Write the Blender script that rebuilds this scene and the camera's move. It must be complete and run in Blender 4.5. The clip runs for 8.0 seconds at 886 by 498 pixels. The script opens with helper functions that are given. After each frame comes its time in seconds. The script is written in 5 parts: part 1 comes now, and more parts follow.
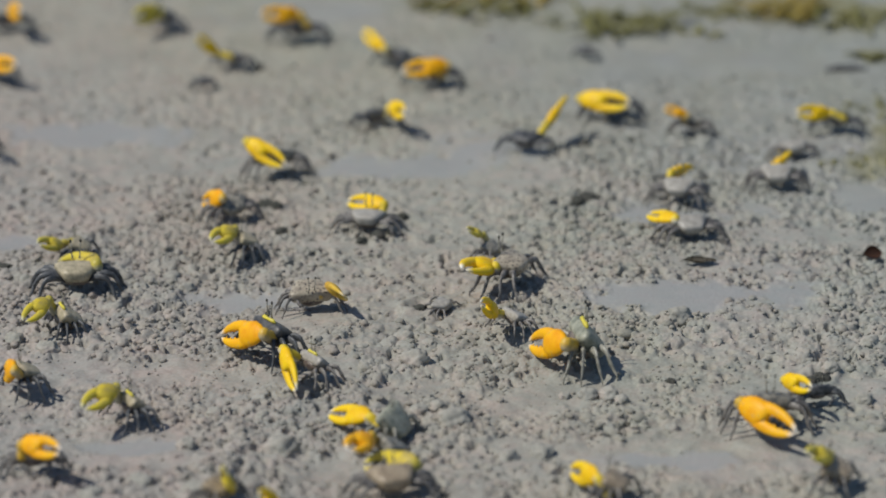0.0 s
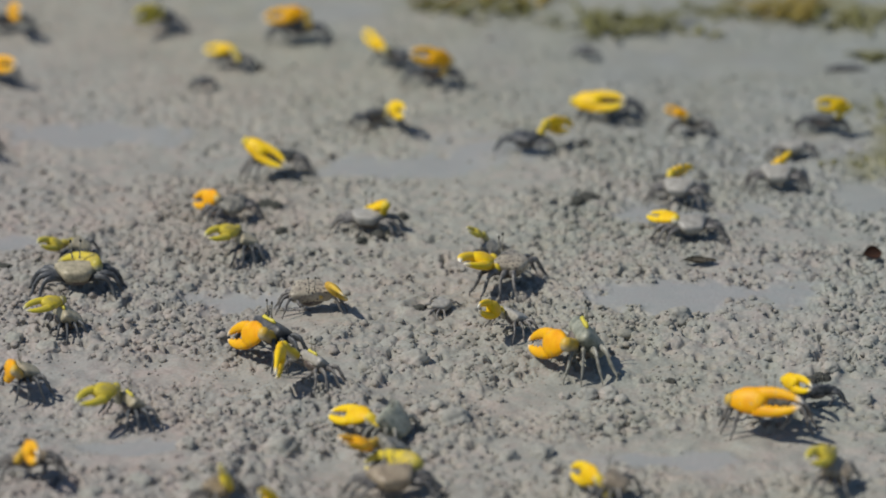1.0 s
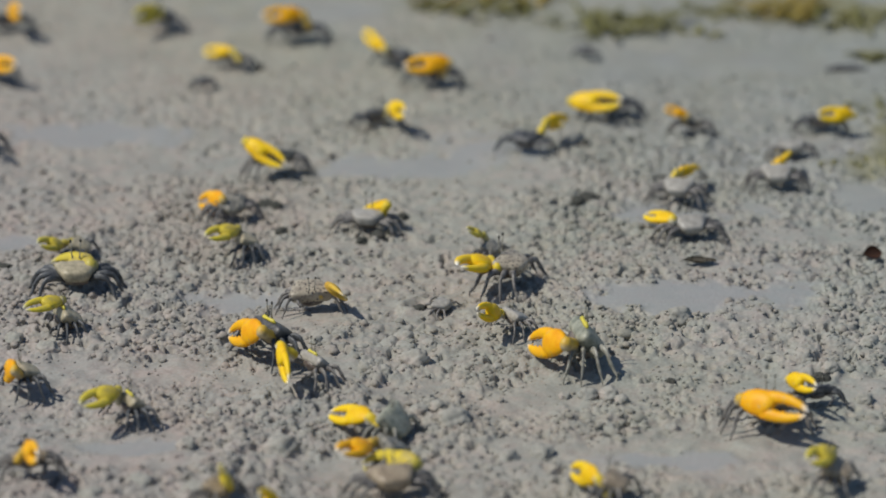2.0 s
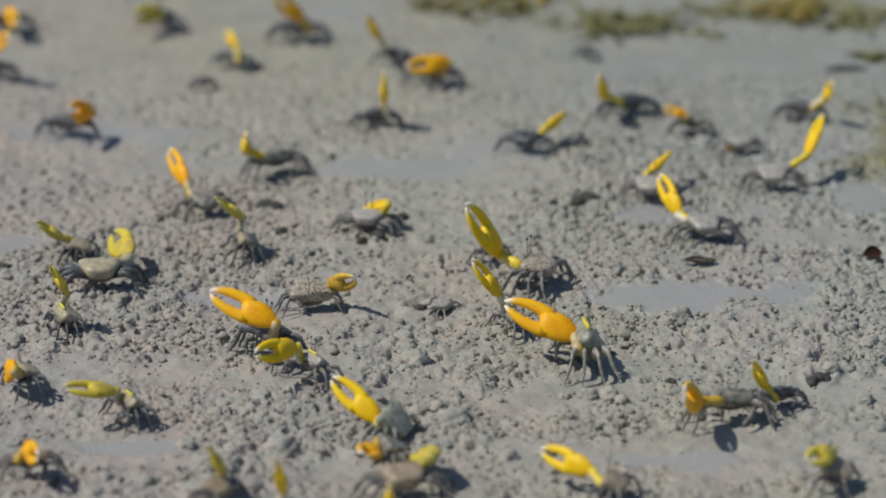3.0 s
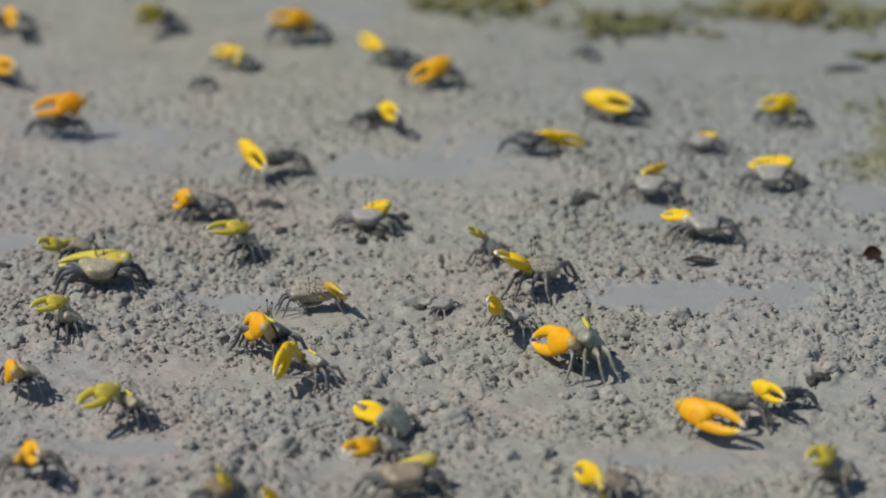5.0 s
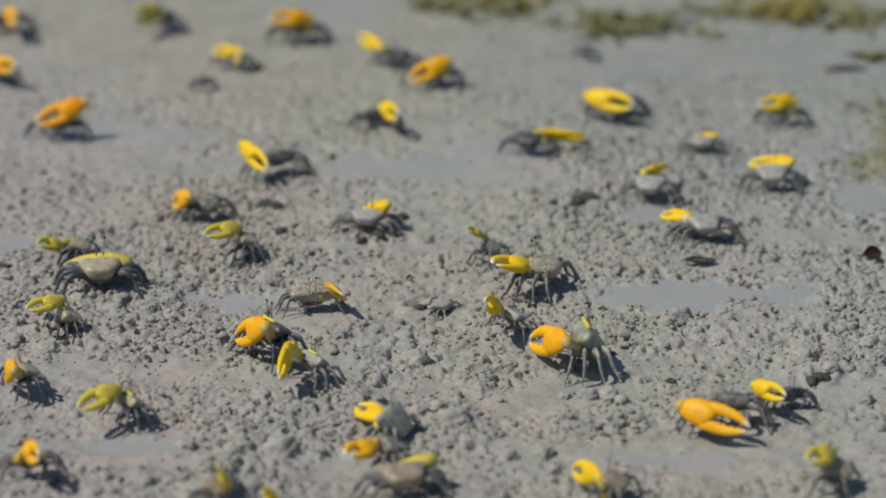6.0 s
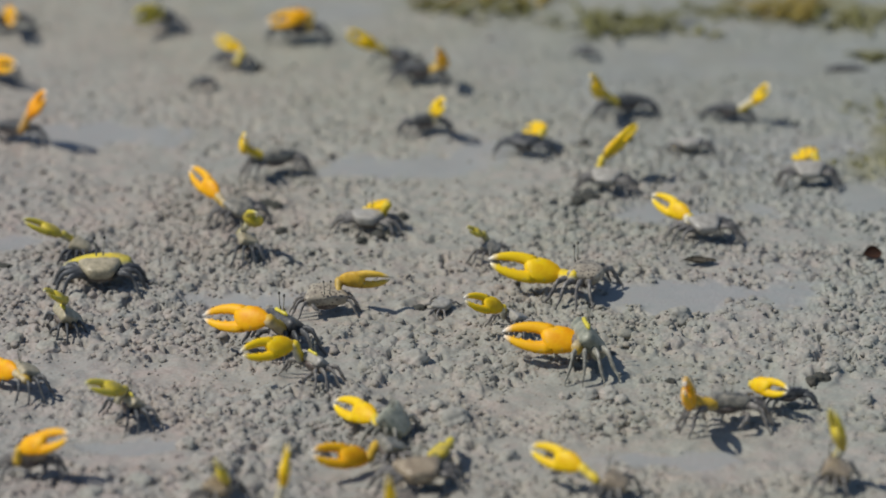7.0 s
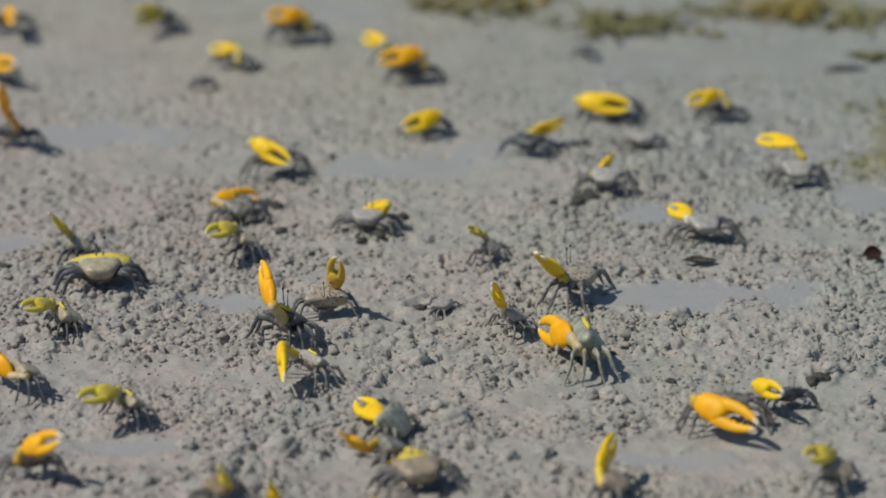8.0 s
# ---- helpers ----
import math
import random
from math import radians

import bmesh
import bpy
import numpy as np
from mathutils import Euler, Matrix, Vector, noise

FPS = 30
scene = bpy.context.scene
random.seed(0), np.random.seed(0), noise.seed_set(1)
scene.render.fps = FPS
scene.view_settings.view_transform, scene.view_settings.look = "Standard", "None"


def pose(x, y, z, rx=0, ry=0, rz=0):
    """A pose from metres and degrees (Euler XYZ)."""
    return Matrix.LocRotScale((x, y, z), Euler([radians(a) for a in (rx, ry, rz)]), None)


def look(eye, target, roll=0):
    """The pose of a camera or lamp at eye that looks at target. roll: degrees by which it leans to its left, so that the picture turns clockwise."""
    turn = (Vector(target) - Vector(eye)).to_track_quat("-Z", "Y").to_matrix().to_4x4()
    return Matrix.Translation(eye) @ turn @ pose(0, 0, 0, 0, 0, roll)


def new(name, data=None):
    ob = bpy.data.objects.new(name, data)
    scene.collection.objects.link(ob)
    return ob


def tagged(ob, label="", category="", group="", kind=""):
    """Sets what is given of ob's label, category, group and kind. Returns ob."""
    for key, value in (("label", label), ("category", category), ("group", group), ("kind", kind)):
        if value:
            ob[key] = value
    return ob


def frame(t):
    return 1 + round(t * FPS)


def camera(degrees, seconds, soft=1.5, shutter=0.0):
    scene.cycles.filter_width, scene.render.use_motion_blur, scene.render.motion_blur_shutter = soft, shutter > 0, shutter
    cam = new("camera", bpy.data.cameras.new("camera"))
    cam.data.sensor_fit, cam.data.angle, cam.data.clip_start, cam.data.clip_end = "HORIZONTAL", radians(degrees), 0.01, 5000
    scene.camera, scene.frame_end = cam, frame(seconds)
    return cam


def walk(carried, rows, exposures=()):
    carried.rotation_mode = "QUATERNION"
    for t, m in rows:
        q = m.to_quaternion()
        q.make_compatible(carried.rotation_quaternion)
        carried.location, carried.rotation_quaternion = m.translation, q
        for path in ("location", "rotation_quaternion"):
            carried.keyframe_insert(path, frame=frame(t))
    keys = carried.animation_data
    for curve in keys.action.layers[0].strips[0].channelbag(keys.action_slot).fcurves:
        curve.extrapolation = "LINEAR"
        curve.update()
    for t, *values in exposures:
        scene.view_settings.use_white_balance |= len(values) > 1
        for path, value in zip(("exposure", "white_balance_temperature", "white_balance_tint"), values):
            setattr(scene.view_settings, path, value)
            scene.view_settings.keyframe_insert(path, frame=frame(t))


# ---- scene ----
cam = camera(13.0, 8.0, soft=1.8, shutter=0.5)
walk(cam, [(0.0, look((0, -1.2432, 0.4525), (0, 0, 0))), (8.0, look((0, -1.2432, 0.4525), (0, 0, 0)))], exposures=[(0.0, 0.0), (8.0, 0.0)])
cam.data.dof.use_dof = True
cam.data.dof.focus_distance = 1.243
cam.data.dof.aperture_fstop = 8.8

# ---- light: a clear sky and a sun over the left shoulder ----
SUN_UP, SUN_SIDE = radians(53), radians(-106)
world = bpy.data.worlds.new("sky")
scene.world = world
world.use_nodes = True
wn = world.node_tree.nodes
sky = wn.new("ShaderNodeTexSky")
sky.sky_type = "NISHITA"
sky.sun_disc = False
sky.sun_elevation, sky.sun_rotation = SUN_UP, SUN_SIDE
sky.air_density, sky.dust_density, sky.ozone_density = 1.0, 0.3, 3.0
wn["Background"].inputs["Strength"].default_value = 0.078
world.node_tree.links.new(sky.outputs[0], wn["Background"].inputs["Color"])
sun = new("sun", bpy.data.lights.new("sun", "SUN"))
sun.data.energy, sun.data.angle, sun.data.color = 3.45, radians(0.5), (1.0, 0.952, 0.862)
toward = Vector((math.sin(SUN_SIDE) * math.cos(SUN_UP), math.cos(SUN_SIDE) * math.cos(SUN_UP), math.sin(SUN_UP)))
sun.matrix_world = look(toward * 3, (0, 0, 0))


# ---- materials ----
def material(name, build):
    m = bpy.data.materials.new(name)
    m.use_nodes = True
    n, l = m.node_tree.nodes, m.node_tree.links
    build(n, l, n["Principled BSDF"])
    return m


def node(n, kind, **values):
    made = n.new(kind)
    for key, value in values.items():
        made.inputs[key.replace("_", " ")].default_value = value
    return made


def ramp(n, l, source, stops):
    r = n.new("ShaderNodeValToRGB")
    while len(r.color_ramp.elements) < len(stops):
        r.color_ramp.elements.new(0.5)
    for e, (at, colour) in zip(r.color_ramp.elements, stops):
        e.position, e.color = at, (*colour, 1)
    l.new(source, r.inputs[0])
    return r.outputs[0]


def blend(n, l, kind, fac, a, b):
    m = n.new("ShaderNodeMix")
    m.data_type, m.blend_type = "RGBA", kind
    for socket, value in ((m.inputs[0], fac), (m.inputs[6], a), (m.inputs[7], b)):
        if isinstance(value, bpy.types.NodeSocket):
            l.new(value, socket)
        elif isinstance(value, tuple):
            socket.default_value = (*value, 1)
        else:
            socket.default_value = value
    return m.outputs[2]


def noise_at(n, l, coords, scale, detail=4.0, rough=0.55):
    t = node(n, "ShaderNodeTexNoise", Scale=scale, Detail=detail, Roughness=rough)
    l.new(coords, t.inputs["Vector"])
    return t.outputs["Fac"]


def bump(n, l, bsdf, height, strength, distance):
    b = node(n, "ShaderNodeBump", Strength=strength, Distance=distance)
    l.new(height, b.inputs["Height"])
    l.new(b.outputs[0], bsdf.inputs["Normal"])


def mud_material(name, dry, damp, wet, islands=False, scale=1.0, single=False):
    def build(n, l, bsdf):
        co = n.new("ShaderNodeNewGeometry").outputs["Position"] if single else n.new("ShaderNodeTexCoord").outputs["Object"]
        grain = noise_at(n, l, co, 900 * scale, 3)
        mottle = noise_at(n, l, co, 60 * scale, 5)
        broad = noise_at(n, l, co, 14 * scale, 4)
        base = ramp(n, l, mottle, [(0.3, damp), (0.68, dry)])
        base = blend(n, l, "MULTIPLY", 0.7, base, ramp(n, l, grain, [(0.3, (0.72, 0.70, 0.68)), (0.65, (1.05, 1.05, 1.05))]))
        base = blend(n, l, "MULTIPLY", 0.8, base, ramp(n, l, broad, [(0.35, (0.90, 0.945, 0.93)), (0.5, (0.97, 0.965, 0.945)), (0.65, (1.04, 0.96, 0.95))]))
        base = blend(n, l, "MULTIPLY", 1.0, base, ramp(n, l, noise_at(n, l, co, 170 * scale, 3), [(0.36, (0.94, 0.965, 0.95)), (0.5, (1.0, 0.99, 0.96)), (0.64, (1.07, 1.0, 0.975))]))
        where = n.new("ShaderNodeSeparateXYZ")
        l.new(co, where.inputs[0])
        drift = n.new("ShaderNodeMath")
        drift.operation = "MULTIPLY_ADD"
        l.new(where.outputs[0], drift.inputs[0])
        drift.inputs[1].default_value = 2.6
        l.new(where.outputs[1], drift.inputs[2])
        stray = n.new("ShaderNodeMath")
        stray.operation = "MULTIPLY_ADD"
        l.new(broad, stray.inputs[0])
        stray.inputs[1].default_value = 0.9
        l.new(drift.outputs[0], stray.inputs[2])
        sediment = ramp(n, l, stray.outputs[0], [(0.0, (1.045, 0.982, 0.98)), (0.25, (1.045, 0.99, 0.95)), (0.5, (1.02, 1.0, 0.935)), (0.7, (1.0, 0.997, 0.97)), (1.0, (0.955, 1.0, 0.99))])
        if scale == 1.0:
            base = blend(n, l, "MULTIPLY", 1.0, base, sediment)
        if islands:
            each = n.new("ShaderNodeObjectInfo").outputs["Random"] if single else n.new("ShaderNodeNewGeometry").outputs["Random Per Island"]
            base = blend(n, l, "MULTIPLY", 1.0, base, ramp(n, l, each, [(0.0, (0.84, 0.84, 0.83)), (0.5, (0.95, 0.945, 0.94)), (1.0, (1.0, 0.98, 0.965))]))
        else:
            film = n.new("ShaderNodeAttribute")
            film.attribute_name = "film"
            weed_tint = n.new("ShaderNodeAttribute")
            weed_tint.attribute_name = "weed_tint"
            # The wet tone is blue-grey: some of the sky's reflection is in the colour.
            base = blend(n, l, "MIX", film.outputs["Fac"], base, wet)
            base = blend(n, l, "MIX", weed_tint.outputs["Fac"], base, ramp(n, l, mottle, [(0.35, (0.15, 0.145, 0.06)), (0.65, (0.24, 0.23, 0.13))]))
            gloss = n.new("ShaderNodeMapRange")
            gloss.inputs["To Min"].default_value, gloss.inputs["To Max"].default_value = 0.9, 0.42
            l.new(film.outputs["Fac"], gloss.inputs["Value"])
            l.new(gloss.outputs[0], bsdf.inputs["Roughness"])
        l.new(base, bsdf.inputs["Base Color"])
        if islands:
            bsdf.inputs["Roughness"].default_value = 0.9
        bump(n, l, bsdf, grain, 0.5, 0.0004)
    return material(name, build)


MUD = mud_material("mud", (0.350, 0.354, 0.337), (0.295, 0.299, 0.288), (0.287, 0.298, 0.30))
CLOD = mud_material("mud_clod", (0.376, 0.366, 0.336), (0.328, 0.320, 0.296), (0.3, 0.28, 0.26), scale=0.0028)
# Near-black mud tone that also holds the shade inside burrow mouths.
DARK_CLOD = mud_material("dark_mud_and_shade", (0.085, 0.085, 0.075), (0.04, 0.042, 0.036), (0.05, 0.05, 0.05), scale=0.0028)
PELLET = mud_material("mud_pellet", (0.346, 0.346, 0.326), (0.296, 0.299, 0.284), (0.3, 0.28, 0.26), True)
SINGLE_PELLET = mud_material("mud_pellet_single", (0.346, 0.346, 0.326), (0.296, 0.299, 0.284), (0.3, 0.28, 0.26), True, single=True)


def shell_material(name, light, dark, spot, spots):
    def build(n, l, bsdf):
        co = n.new("ShaderNodeTexCoord").outputs["Object"]
        rnd = n.new("ShaderNodeObjectInfo").outputs["Random"]
        shift = n.new("ShaderNodeVectorMath")
        shift.operation = "ADD"
        l.new(co, shift.inputs[0])
        l.new(rnd, shift.inputs[1])
        co = shift.outputs[0]
        base = ramp(n, l, noise_at(n, l, co, 420, 5), [(0.36, dark), (0.62, light)])
        vor = node(n, "ShaderNodeTexVoronoi", Scale=900.0)
        l.new(co, vor.inputs["Vector"])
        base = blend(n, l, "MIX", ramp(n, l, vor.outputs["Distance"], [(spots, (1, 1, 1)), (spots + 0.12, (0, 0, 0))]), base, spot)
        l.new(base, bsdf.inputs["Base Color"])
        bsdf.inputs["Roughness"].default_value = 0.45
        bump(n, l, bsdf, noise_at(n, l, co, 1500, 2), 0.3, 0.0002)
    return material(name, build)


SHELL = {
    "grey": shell_material("grey_shell", (0.30, 0.28, 0.23), (0.10, 0.10, 0.09), (0.05, 0.05, 0.05), 0.12),
    "green": shell_material("green_grey_shell", (0.36, 0.36, 0.28), (0.17, 0.18, 0.14), (0.09, 0.09, 0.07), 0.1),
    "sand": shell_material("sand_shell", (0.44, 0.38, 0.26), (0.27, 0.24, 0.16), (0.14, 0.12, 0.08), 0.1),
    "pale": shell_material("pale_shell", (0.39, 0.37, 0.33), (0.27, 0.255, 0.225), (0.16, 0.14, 0.12), 0.1),
    "speckled": shell_material("speckled_shell", (0.42, 0.37, 0.28), (0.26, 0.22, 0.17), (0.07, 0.06, 0.05), 0.24),
    "brown": shell_material("brown_shell", (0.38, 0.31, 0.215), (0.23, 0.18, 0.125), (0.08, 0.06, 0.05), 0.14),
    "dark": shell_material("dark_shell", (0.11, 0.11, 0.11), (0.035, 0.037, 0.04), (0.02, 0.02, 0.02), 0.12),
}
LEG = shell_material("leg_shell", (0.24, 0.225, 0.205), (0.08, 0.076, 0.074), (0.04, 0.035, 0.035), 0.2)
LEG_PALE = shell_material("pale_leg_shell", (0.36, 0.35, 0.29), (0.17, 0.165, 0.14), (0.06, 0.06, 0.05), 0.15)
LEG_DARK = shell_material("dark_leg_shell", (0.11, 0.115, 0.12), (0.035, 0.038, 0.042), (0.02, 0.02, 0.02), 0.15)
UNDER = shell_material("under_shell", (0.20, 0.17, 0.14), (0.07, 0.05, 0.045), (0.03, 0.02, 0.02), 0.12)
FACE = shell_material("yellow_patch", (0.72, 0.62, 0.07), (0.55, 0.47, 0.05), (0.4, 0.36, 0.08), 0.08)


def claw_material(name, main, deep, tip=(0.86, 0.84, 0.78)):
    """Enamel-bright claw: deeper at the wrist, white at the finger tips, in the claw's own space."""
    def build(n, l, bsdf):
        co = n.new("ShaderNodeTexCoord").outputs["Object"]
        base = ramp(n, l, noise_at(n, l, co, 260, 4), [(0.35, deep), (0.62, main)])
        along = n.new("ShaderNodeSeparateXYZ")
        l.new(co, along.inputs[0])
        reach = n.new("ShaderNodeMapRange")
        reach.inputs["From Min"].default_value, reach.inputs["From Max"].default_value = 0.0222, 0.0252
        l.new(along.outputs[0], reach.inputs["Value"])
        pale = n.new("ShaderNodeMapRange")
        pale.inputs["From Min"].default_value, pale.inputs["From Max"].default_value, pale.inputs["To Max"].default_value = 0.007, 0.021, 0.5
        l.new(along.outputs[0], pale.inputs["Value"])
        base = blend(n, l, "MIX", pale.outputs[0], base, tuple(min(0.92, c * 1.04 + d) for c, d in zip(main, (0.0, 0.07, 0.012))))
        smear = noise_at(n, l, co, 520, 5)
        base = blend(n, l, "MIX", ramp(n, l, smear, [(0.60, (0, 0, 0)), (0.72, (0.55, 0.55, 0.55))]), base, (0.36, 0.31, 0.19))
        base = blend(n, l, "MIX", reach.outputs[0], base, tip)
        l.new(base, bsdf.inputs["Base Color"])
        bsdf.inputs["Roughness"].default_value = 0.5
        bsdf.inputs["Specular IOR Level"].default_value = 0.28
        bump(n, l, bsdf, noise_at(n, l, co, 1100, 3), 0.35, 0.00025)
    return material(name, build)


def arm_material(name, upper, lower):
    """Upper arm: coloured above, pale on its inner, lower face."""
    def build(n, l, bsdf):
        co = n.new("ShaderNodeTexCoord").outputs["Object"]
        side = n.new("ShaderNodeSeparateXYZ")
        l.new(co, side.inputs[0])
        over = n.new("ShaderNodeMapRange")
        over.inputs["From Min"].default_value, over.inputs["From Max"].default_value = -0.0014, 0.0002
        l.new(side.outputs[2], over.inputs["Value"])
        base = blend(n, l, "MIX", over.outputs[0], lower, upper)
        base = blend(n, l, "MULTIPLY", 0.8, base, ramp(n, l, noise_at(n, l, co, 380, 4), [(0.3, (0.6, 0.58, 0.55)), (0.65, (1, 1, 1))]))
        l.new(base, bsdf.inputs["Base Color"])
        bsdf.inputs["Roughness"].default_value = 0.5
        bump(n, l, bsdf, noise_at(n, l, co, 1100, 3), 0.35, 0.00025)
    return material(name, build)


ARM = {
    "amber": arm_material("ochre_arm", (0.66, 0.42, 0.04), (0.52, 0.42, 0.24)),
    "orange": arm_material("rust_arm", (0.66, 0.34, 0.03), (0.5, 0.36, 0.2)),
    "yellow": arm_material("yellow_arm", (0.78, 0.58, 0.03), (0.66, 0.62, 0.5)),
    "olive": arm_material("olive_arm", (0.52, 0.44, 0.07), (0.5, 0.47, 0.34)),
    "ochre": arm_material("brown_arm", (0.56, 0.38, 0.08), (0.5, 0.42, 0.3)),
}
CLAW = {
    "amber": claw_material("amber_claw", (0.85, 0.43, 0.002), (0.78, 0.32, 0.002)),
    "orange": claw_material("orange_claw", (0.90, 0.375, 0.002), (0.82, 0.28, 0.002)),
    "yellow": claw_material("yellow_claw", (0.84, 0.555, 0.004), (0.76, 0.43, 0.004)),
    "olive": claw_material("olive_claw", (0.64, 0.49, 0.035), (0.40, 0.32, 0.09), (0.58, 0.55, 0.38)),
    "ochre": claw_material("ochre_claw", (0.68, 0.42, 0.05), (0.45, 0.26, 0.03), (0.7, 0.6, 0.4)),
}


def plain(name, colour, rough):
    def build(n, l, bsdf):
        co = n.new("ShaderNodeTexCoord").outputs["Object"]
        tone = ramp(n, l, noise_at(n, l, co, 300, 3), [(0.3, tuple(c * 0.6 for c in colour)), (0.7, colour)])
        l.new(tone, bsdf.inputs["Base Color"])
        bsdf.inputs["Roughness"].default_value = rough
    return material(name, build)


EYE = plain("eye_black", (0.03, 0.03, 0.025), 0.2)
WEED = plain("algae", (0.20, 0.19, 0.05), 0.6)
WEED_GOLD = plain("golden_algae", (0.34, 0.25, 0.04), 0.6)
LEAF = plain("dead_leaf", (0.09, 0.038, 0.02), 0.7)
LEAF_GREY = plain("grey_brown_leaf", (0.17, 0.15, 0.11), 0.7)
STICK = plain("wet_stick", (0.09, 0.09, 0.095), 0.6)

# ---- the mud flat ----
def value_noise(x, y, seed):
    """Smooth random heights in -1..1 on a unit lattice."""
    xi, yi = np.floor(x), np.floor(y)
    fx, fy = x - xi, y - yi
    fx, fy = fx * fx * (3 - 2 * fx), fy * fy * (3 - 2 * fy)

    def corner(dx, dy):
        s = np.sin((xi + dx) * 127.1 + (yi + dy) * 311.7 + seed * 74.7) * 43758.5453
        return (s - np.floor(s)) * 2 - 1

    near = corner(0, 0) * (1 - fx) + corner(1, 0) * fx
    far = corner(0, 1) * (1 - fx) + corner(1, 1) * fx
    return near * (1 - fy) + far * fy


# Slick, wet film patches in the mud: centre and half axes, in metres.
SLICKS = [
    (0.079, -0.043, 0.032, 0.013), (-0.066, -0.044, 0.017, 0.012), (-0.123, 0.128, 0.04, 0.015), (-0.017, 0.089, 0.022, 0.014),
    (0.018, 0.113, 0.019, 0.017), (0.085, 0.036, 0.024, 0.012), (0.115, 0.218, 0.053, 0.02), (0.15, 0.053, 0.012, 0.015),
    (-0.092, -0.17, 0.017, 0.005), (0.066, -0.179, 0.022, 0.006), (-0.052, 0.283, 0.035, 0.016), (-0.148, 0.009, 0.01, 0.01),
]


# Even stretches of trodden mud between the crumbs: centre and half axes, in metres.
PLAINS = [
    (0.038, -0.127, 0.046, 0.016), (0.08, -0.172, 0.053, 0.02), (-0.086, -0.106, 0.036, 0.013), (-0.09, -0.172, 0.034, 0.015),
    (-0.054, -0.111, 0.023, 0.01), (0.106, -0.125, 0.034, 0.013), (0.047, -0.172, 0.034, 0.014), (0.062, -0.104, 0.019, 0.009),
    (0.011, 0.084, 0.039, 0.025), (-0.099, 0.097, 0.039, 0.017), (0.129, 0.012, 0.028, 0.012), (-0.033, -0.104, 0.013, 0.006),
    (-0.016, 0.001, 0.021, 0.007), (0.098, -0.016, 0.027, 0.007), (-0.048, -0.064, 0.013, 0.008), (-0.024, -0.185, 0.024, 0.009),
]


def slick(x, y, patches=SLICKS):
    """0 on crumbly mud, 1 in the middle of a smooth wet patch."""
    best = np.zeros_like(x)
    wobble = 0.55 * value_noise(x * 60, y * 34, 5) + 0.4 * value_noise(x * 190, y * 120, 6) + 0.2 * value_noise(x * 520, y * 400, 18)
    for cx, cy, rx, ry in patches:
        d = np.hypot((x - cx) / rx, (y - cy) / ry) + wobble
        best = np.maximum(best, np.clip((1.15 - d) / 0.55, 0, 1))
    return best


def even(x, y):
    """1 where the mud lies flat, wet or not."""
    return np.maximum(slick(x, y), 0.85 * slick(x, y, PLAINS))


def loose(x, y):
    """How thickly crumbs lie, 0..1."""
    patch = 0.72 + 0.75 * value_noise(x * 26, y * 20, 12) + 0.45 * value_noise(x * 75, y * 60, 13)
    return np.clip(patch, 0.04, 1) * (1 - even(x, y)) ** 1.5


# Burrow mouths: centre, radius and depth, in metres.
BURROWS = [
    (0.0509, 0.0489, 0.0036, 0.0020),
    (-0.0620, 0.0483, 0.0036, 0.0020),
    (0.1176, -0.1151, 0.0026, 0.0015),
    (-0.1474, -0.0172, 0.0030, 0.0020),
    (-0.0072, -0.0535, 0.0030, 0.0015),
    (0.1322, 0.1390, 0.0024, 0.0020),
    (0.0912, 0.1190, 0.0032, 0.0030),
]


def mud_level(x, y):
    """Height of the mud in metres, without its crumbs."""
    x, y = np.asarray(x, float), np.asarray(y, float)
    near = 1 / (1 + (np.hypot(x, y) / 3.0) ** 2)
    broad = 0.0022 * value_noise(x * 9, y * 7, 1) + 0.0011 * value_noise(x * 28, y * 22, 2)
    fine = 0.0007 * value_noise(x * 110, y * 90, 3) + 0.0004 * value_noise(x * 250, y * 230, 4)
    flatter = np.clip((0.24 - y) / 0.24, 0.3, 1)
    pits = np.zeros_like(x)
    for cx, cy, r, deep in BURROWS:
        d = np.hypot(x - cx, (y - cy) * 0.9) / r + 0.25 * value_noise(x * 300, y * 300, 7)
        pits += deep * np.clip(1.5 - d, 0, 1) - 0.0012 * np.exp(-((d - 2.0) / 0.5) ** 2)
    return (broad + fine * flatter * (1 - 0.92 * slick(x, y))) * near - pits


def lumps(x, y, size, seed):
    """Packed domes of mud with crevices between them, 0..1; size is their spacing in metres."""
    u = x / size + 0.3 * value_noise(x * 0.7 / size, y * 0.7 / size, seed + 1) + 0.16 * value_noise(x * 2 / size, y * 2 / size, seed + 6)
    v = y / size + 0.3 * value_noise(x * 0.7 / size, y * 0.7 / size, seed + 2) + 0.16 * value_noise(x * 2 / size, y * 2 / size, seed + 7)
    ui, vi = np.floor(u), np.floor(v)
    best = np.zeros_like(u)
    for du in (-1, 0, 1):
        for dv in (-1, 0, 1):
            r = [np.sin((ui + du) * a + (vi + dv) * b + seed * 3.1) * 43758.5453 for a, b in ((127.1, 311.7), (269.5, 183.3), (53.7, 97.3))]
            jx, jy, tall = [q - np.floor(q) for q in r]
            d2 = ((ui + du + 0.15 + 0.7 * jx - u) ** 2 + (vi + dv + 0.15 + 0.7 * jy - v) ** 2) / (0.42 + 0.22 * tall) ** 2
            best = np.maximum(best, np.clip((1 - d2) * 2.2, 0, 1) ** 0.6 * (0.2 + 0.8 * tall))
    return best


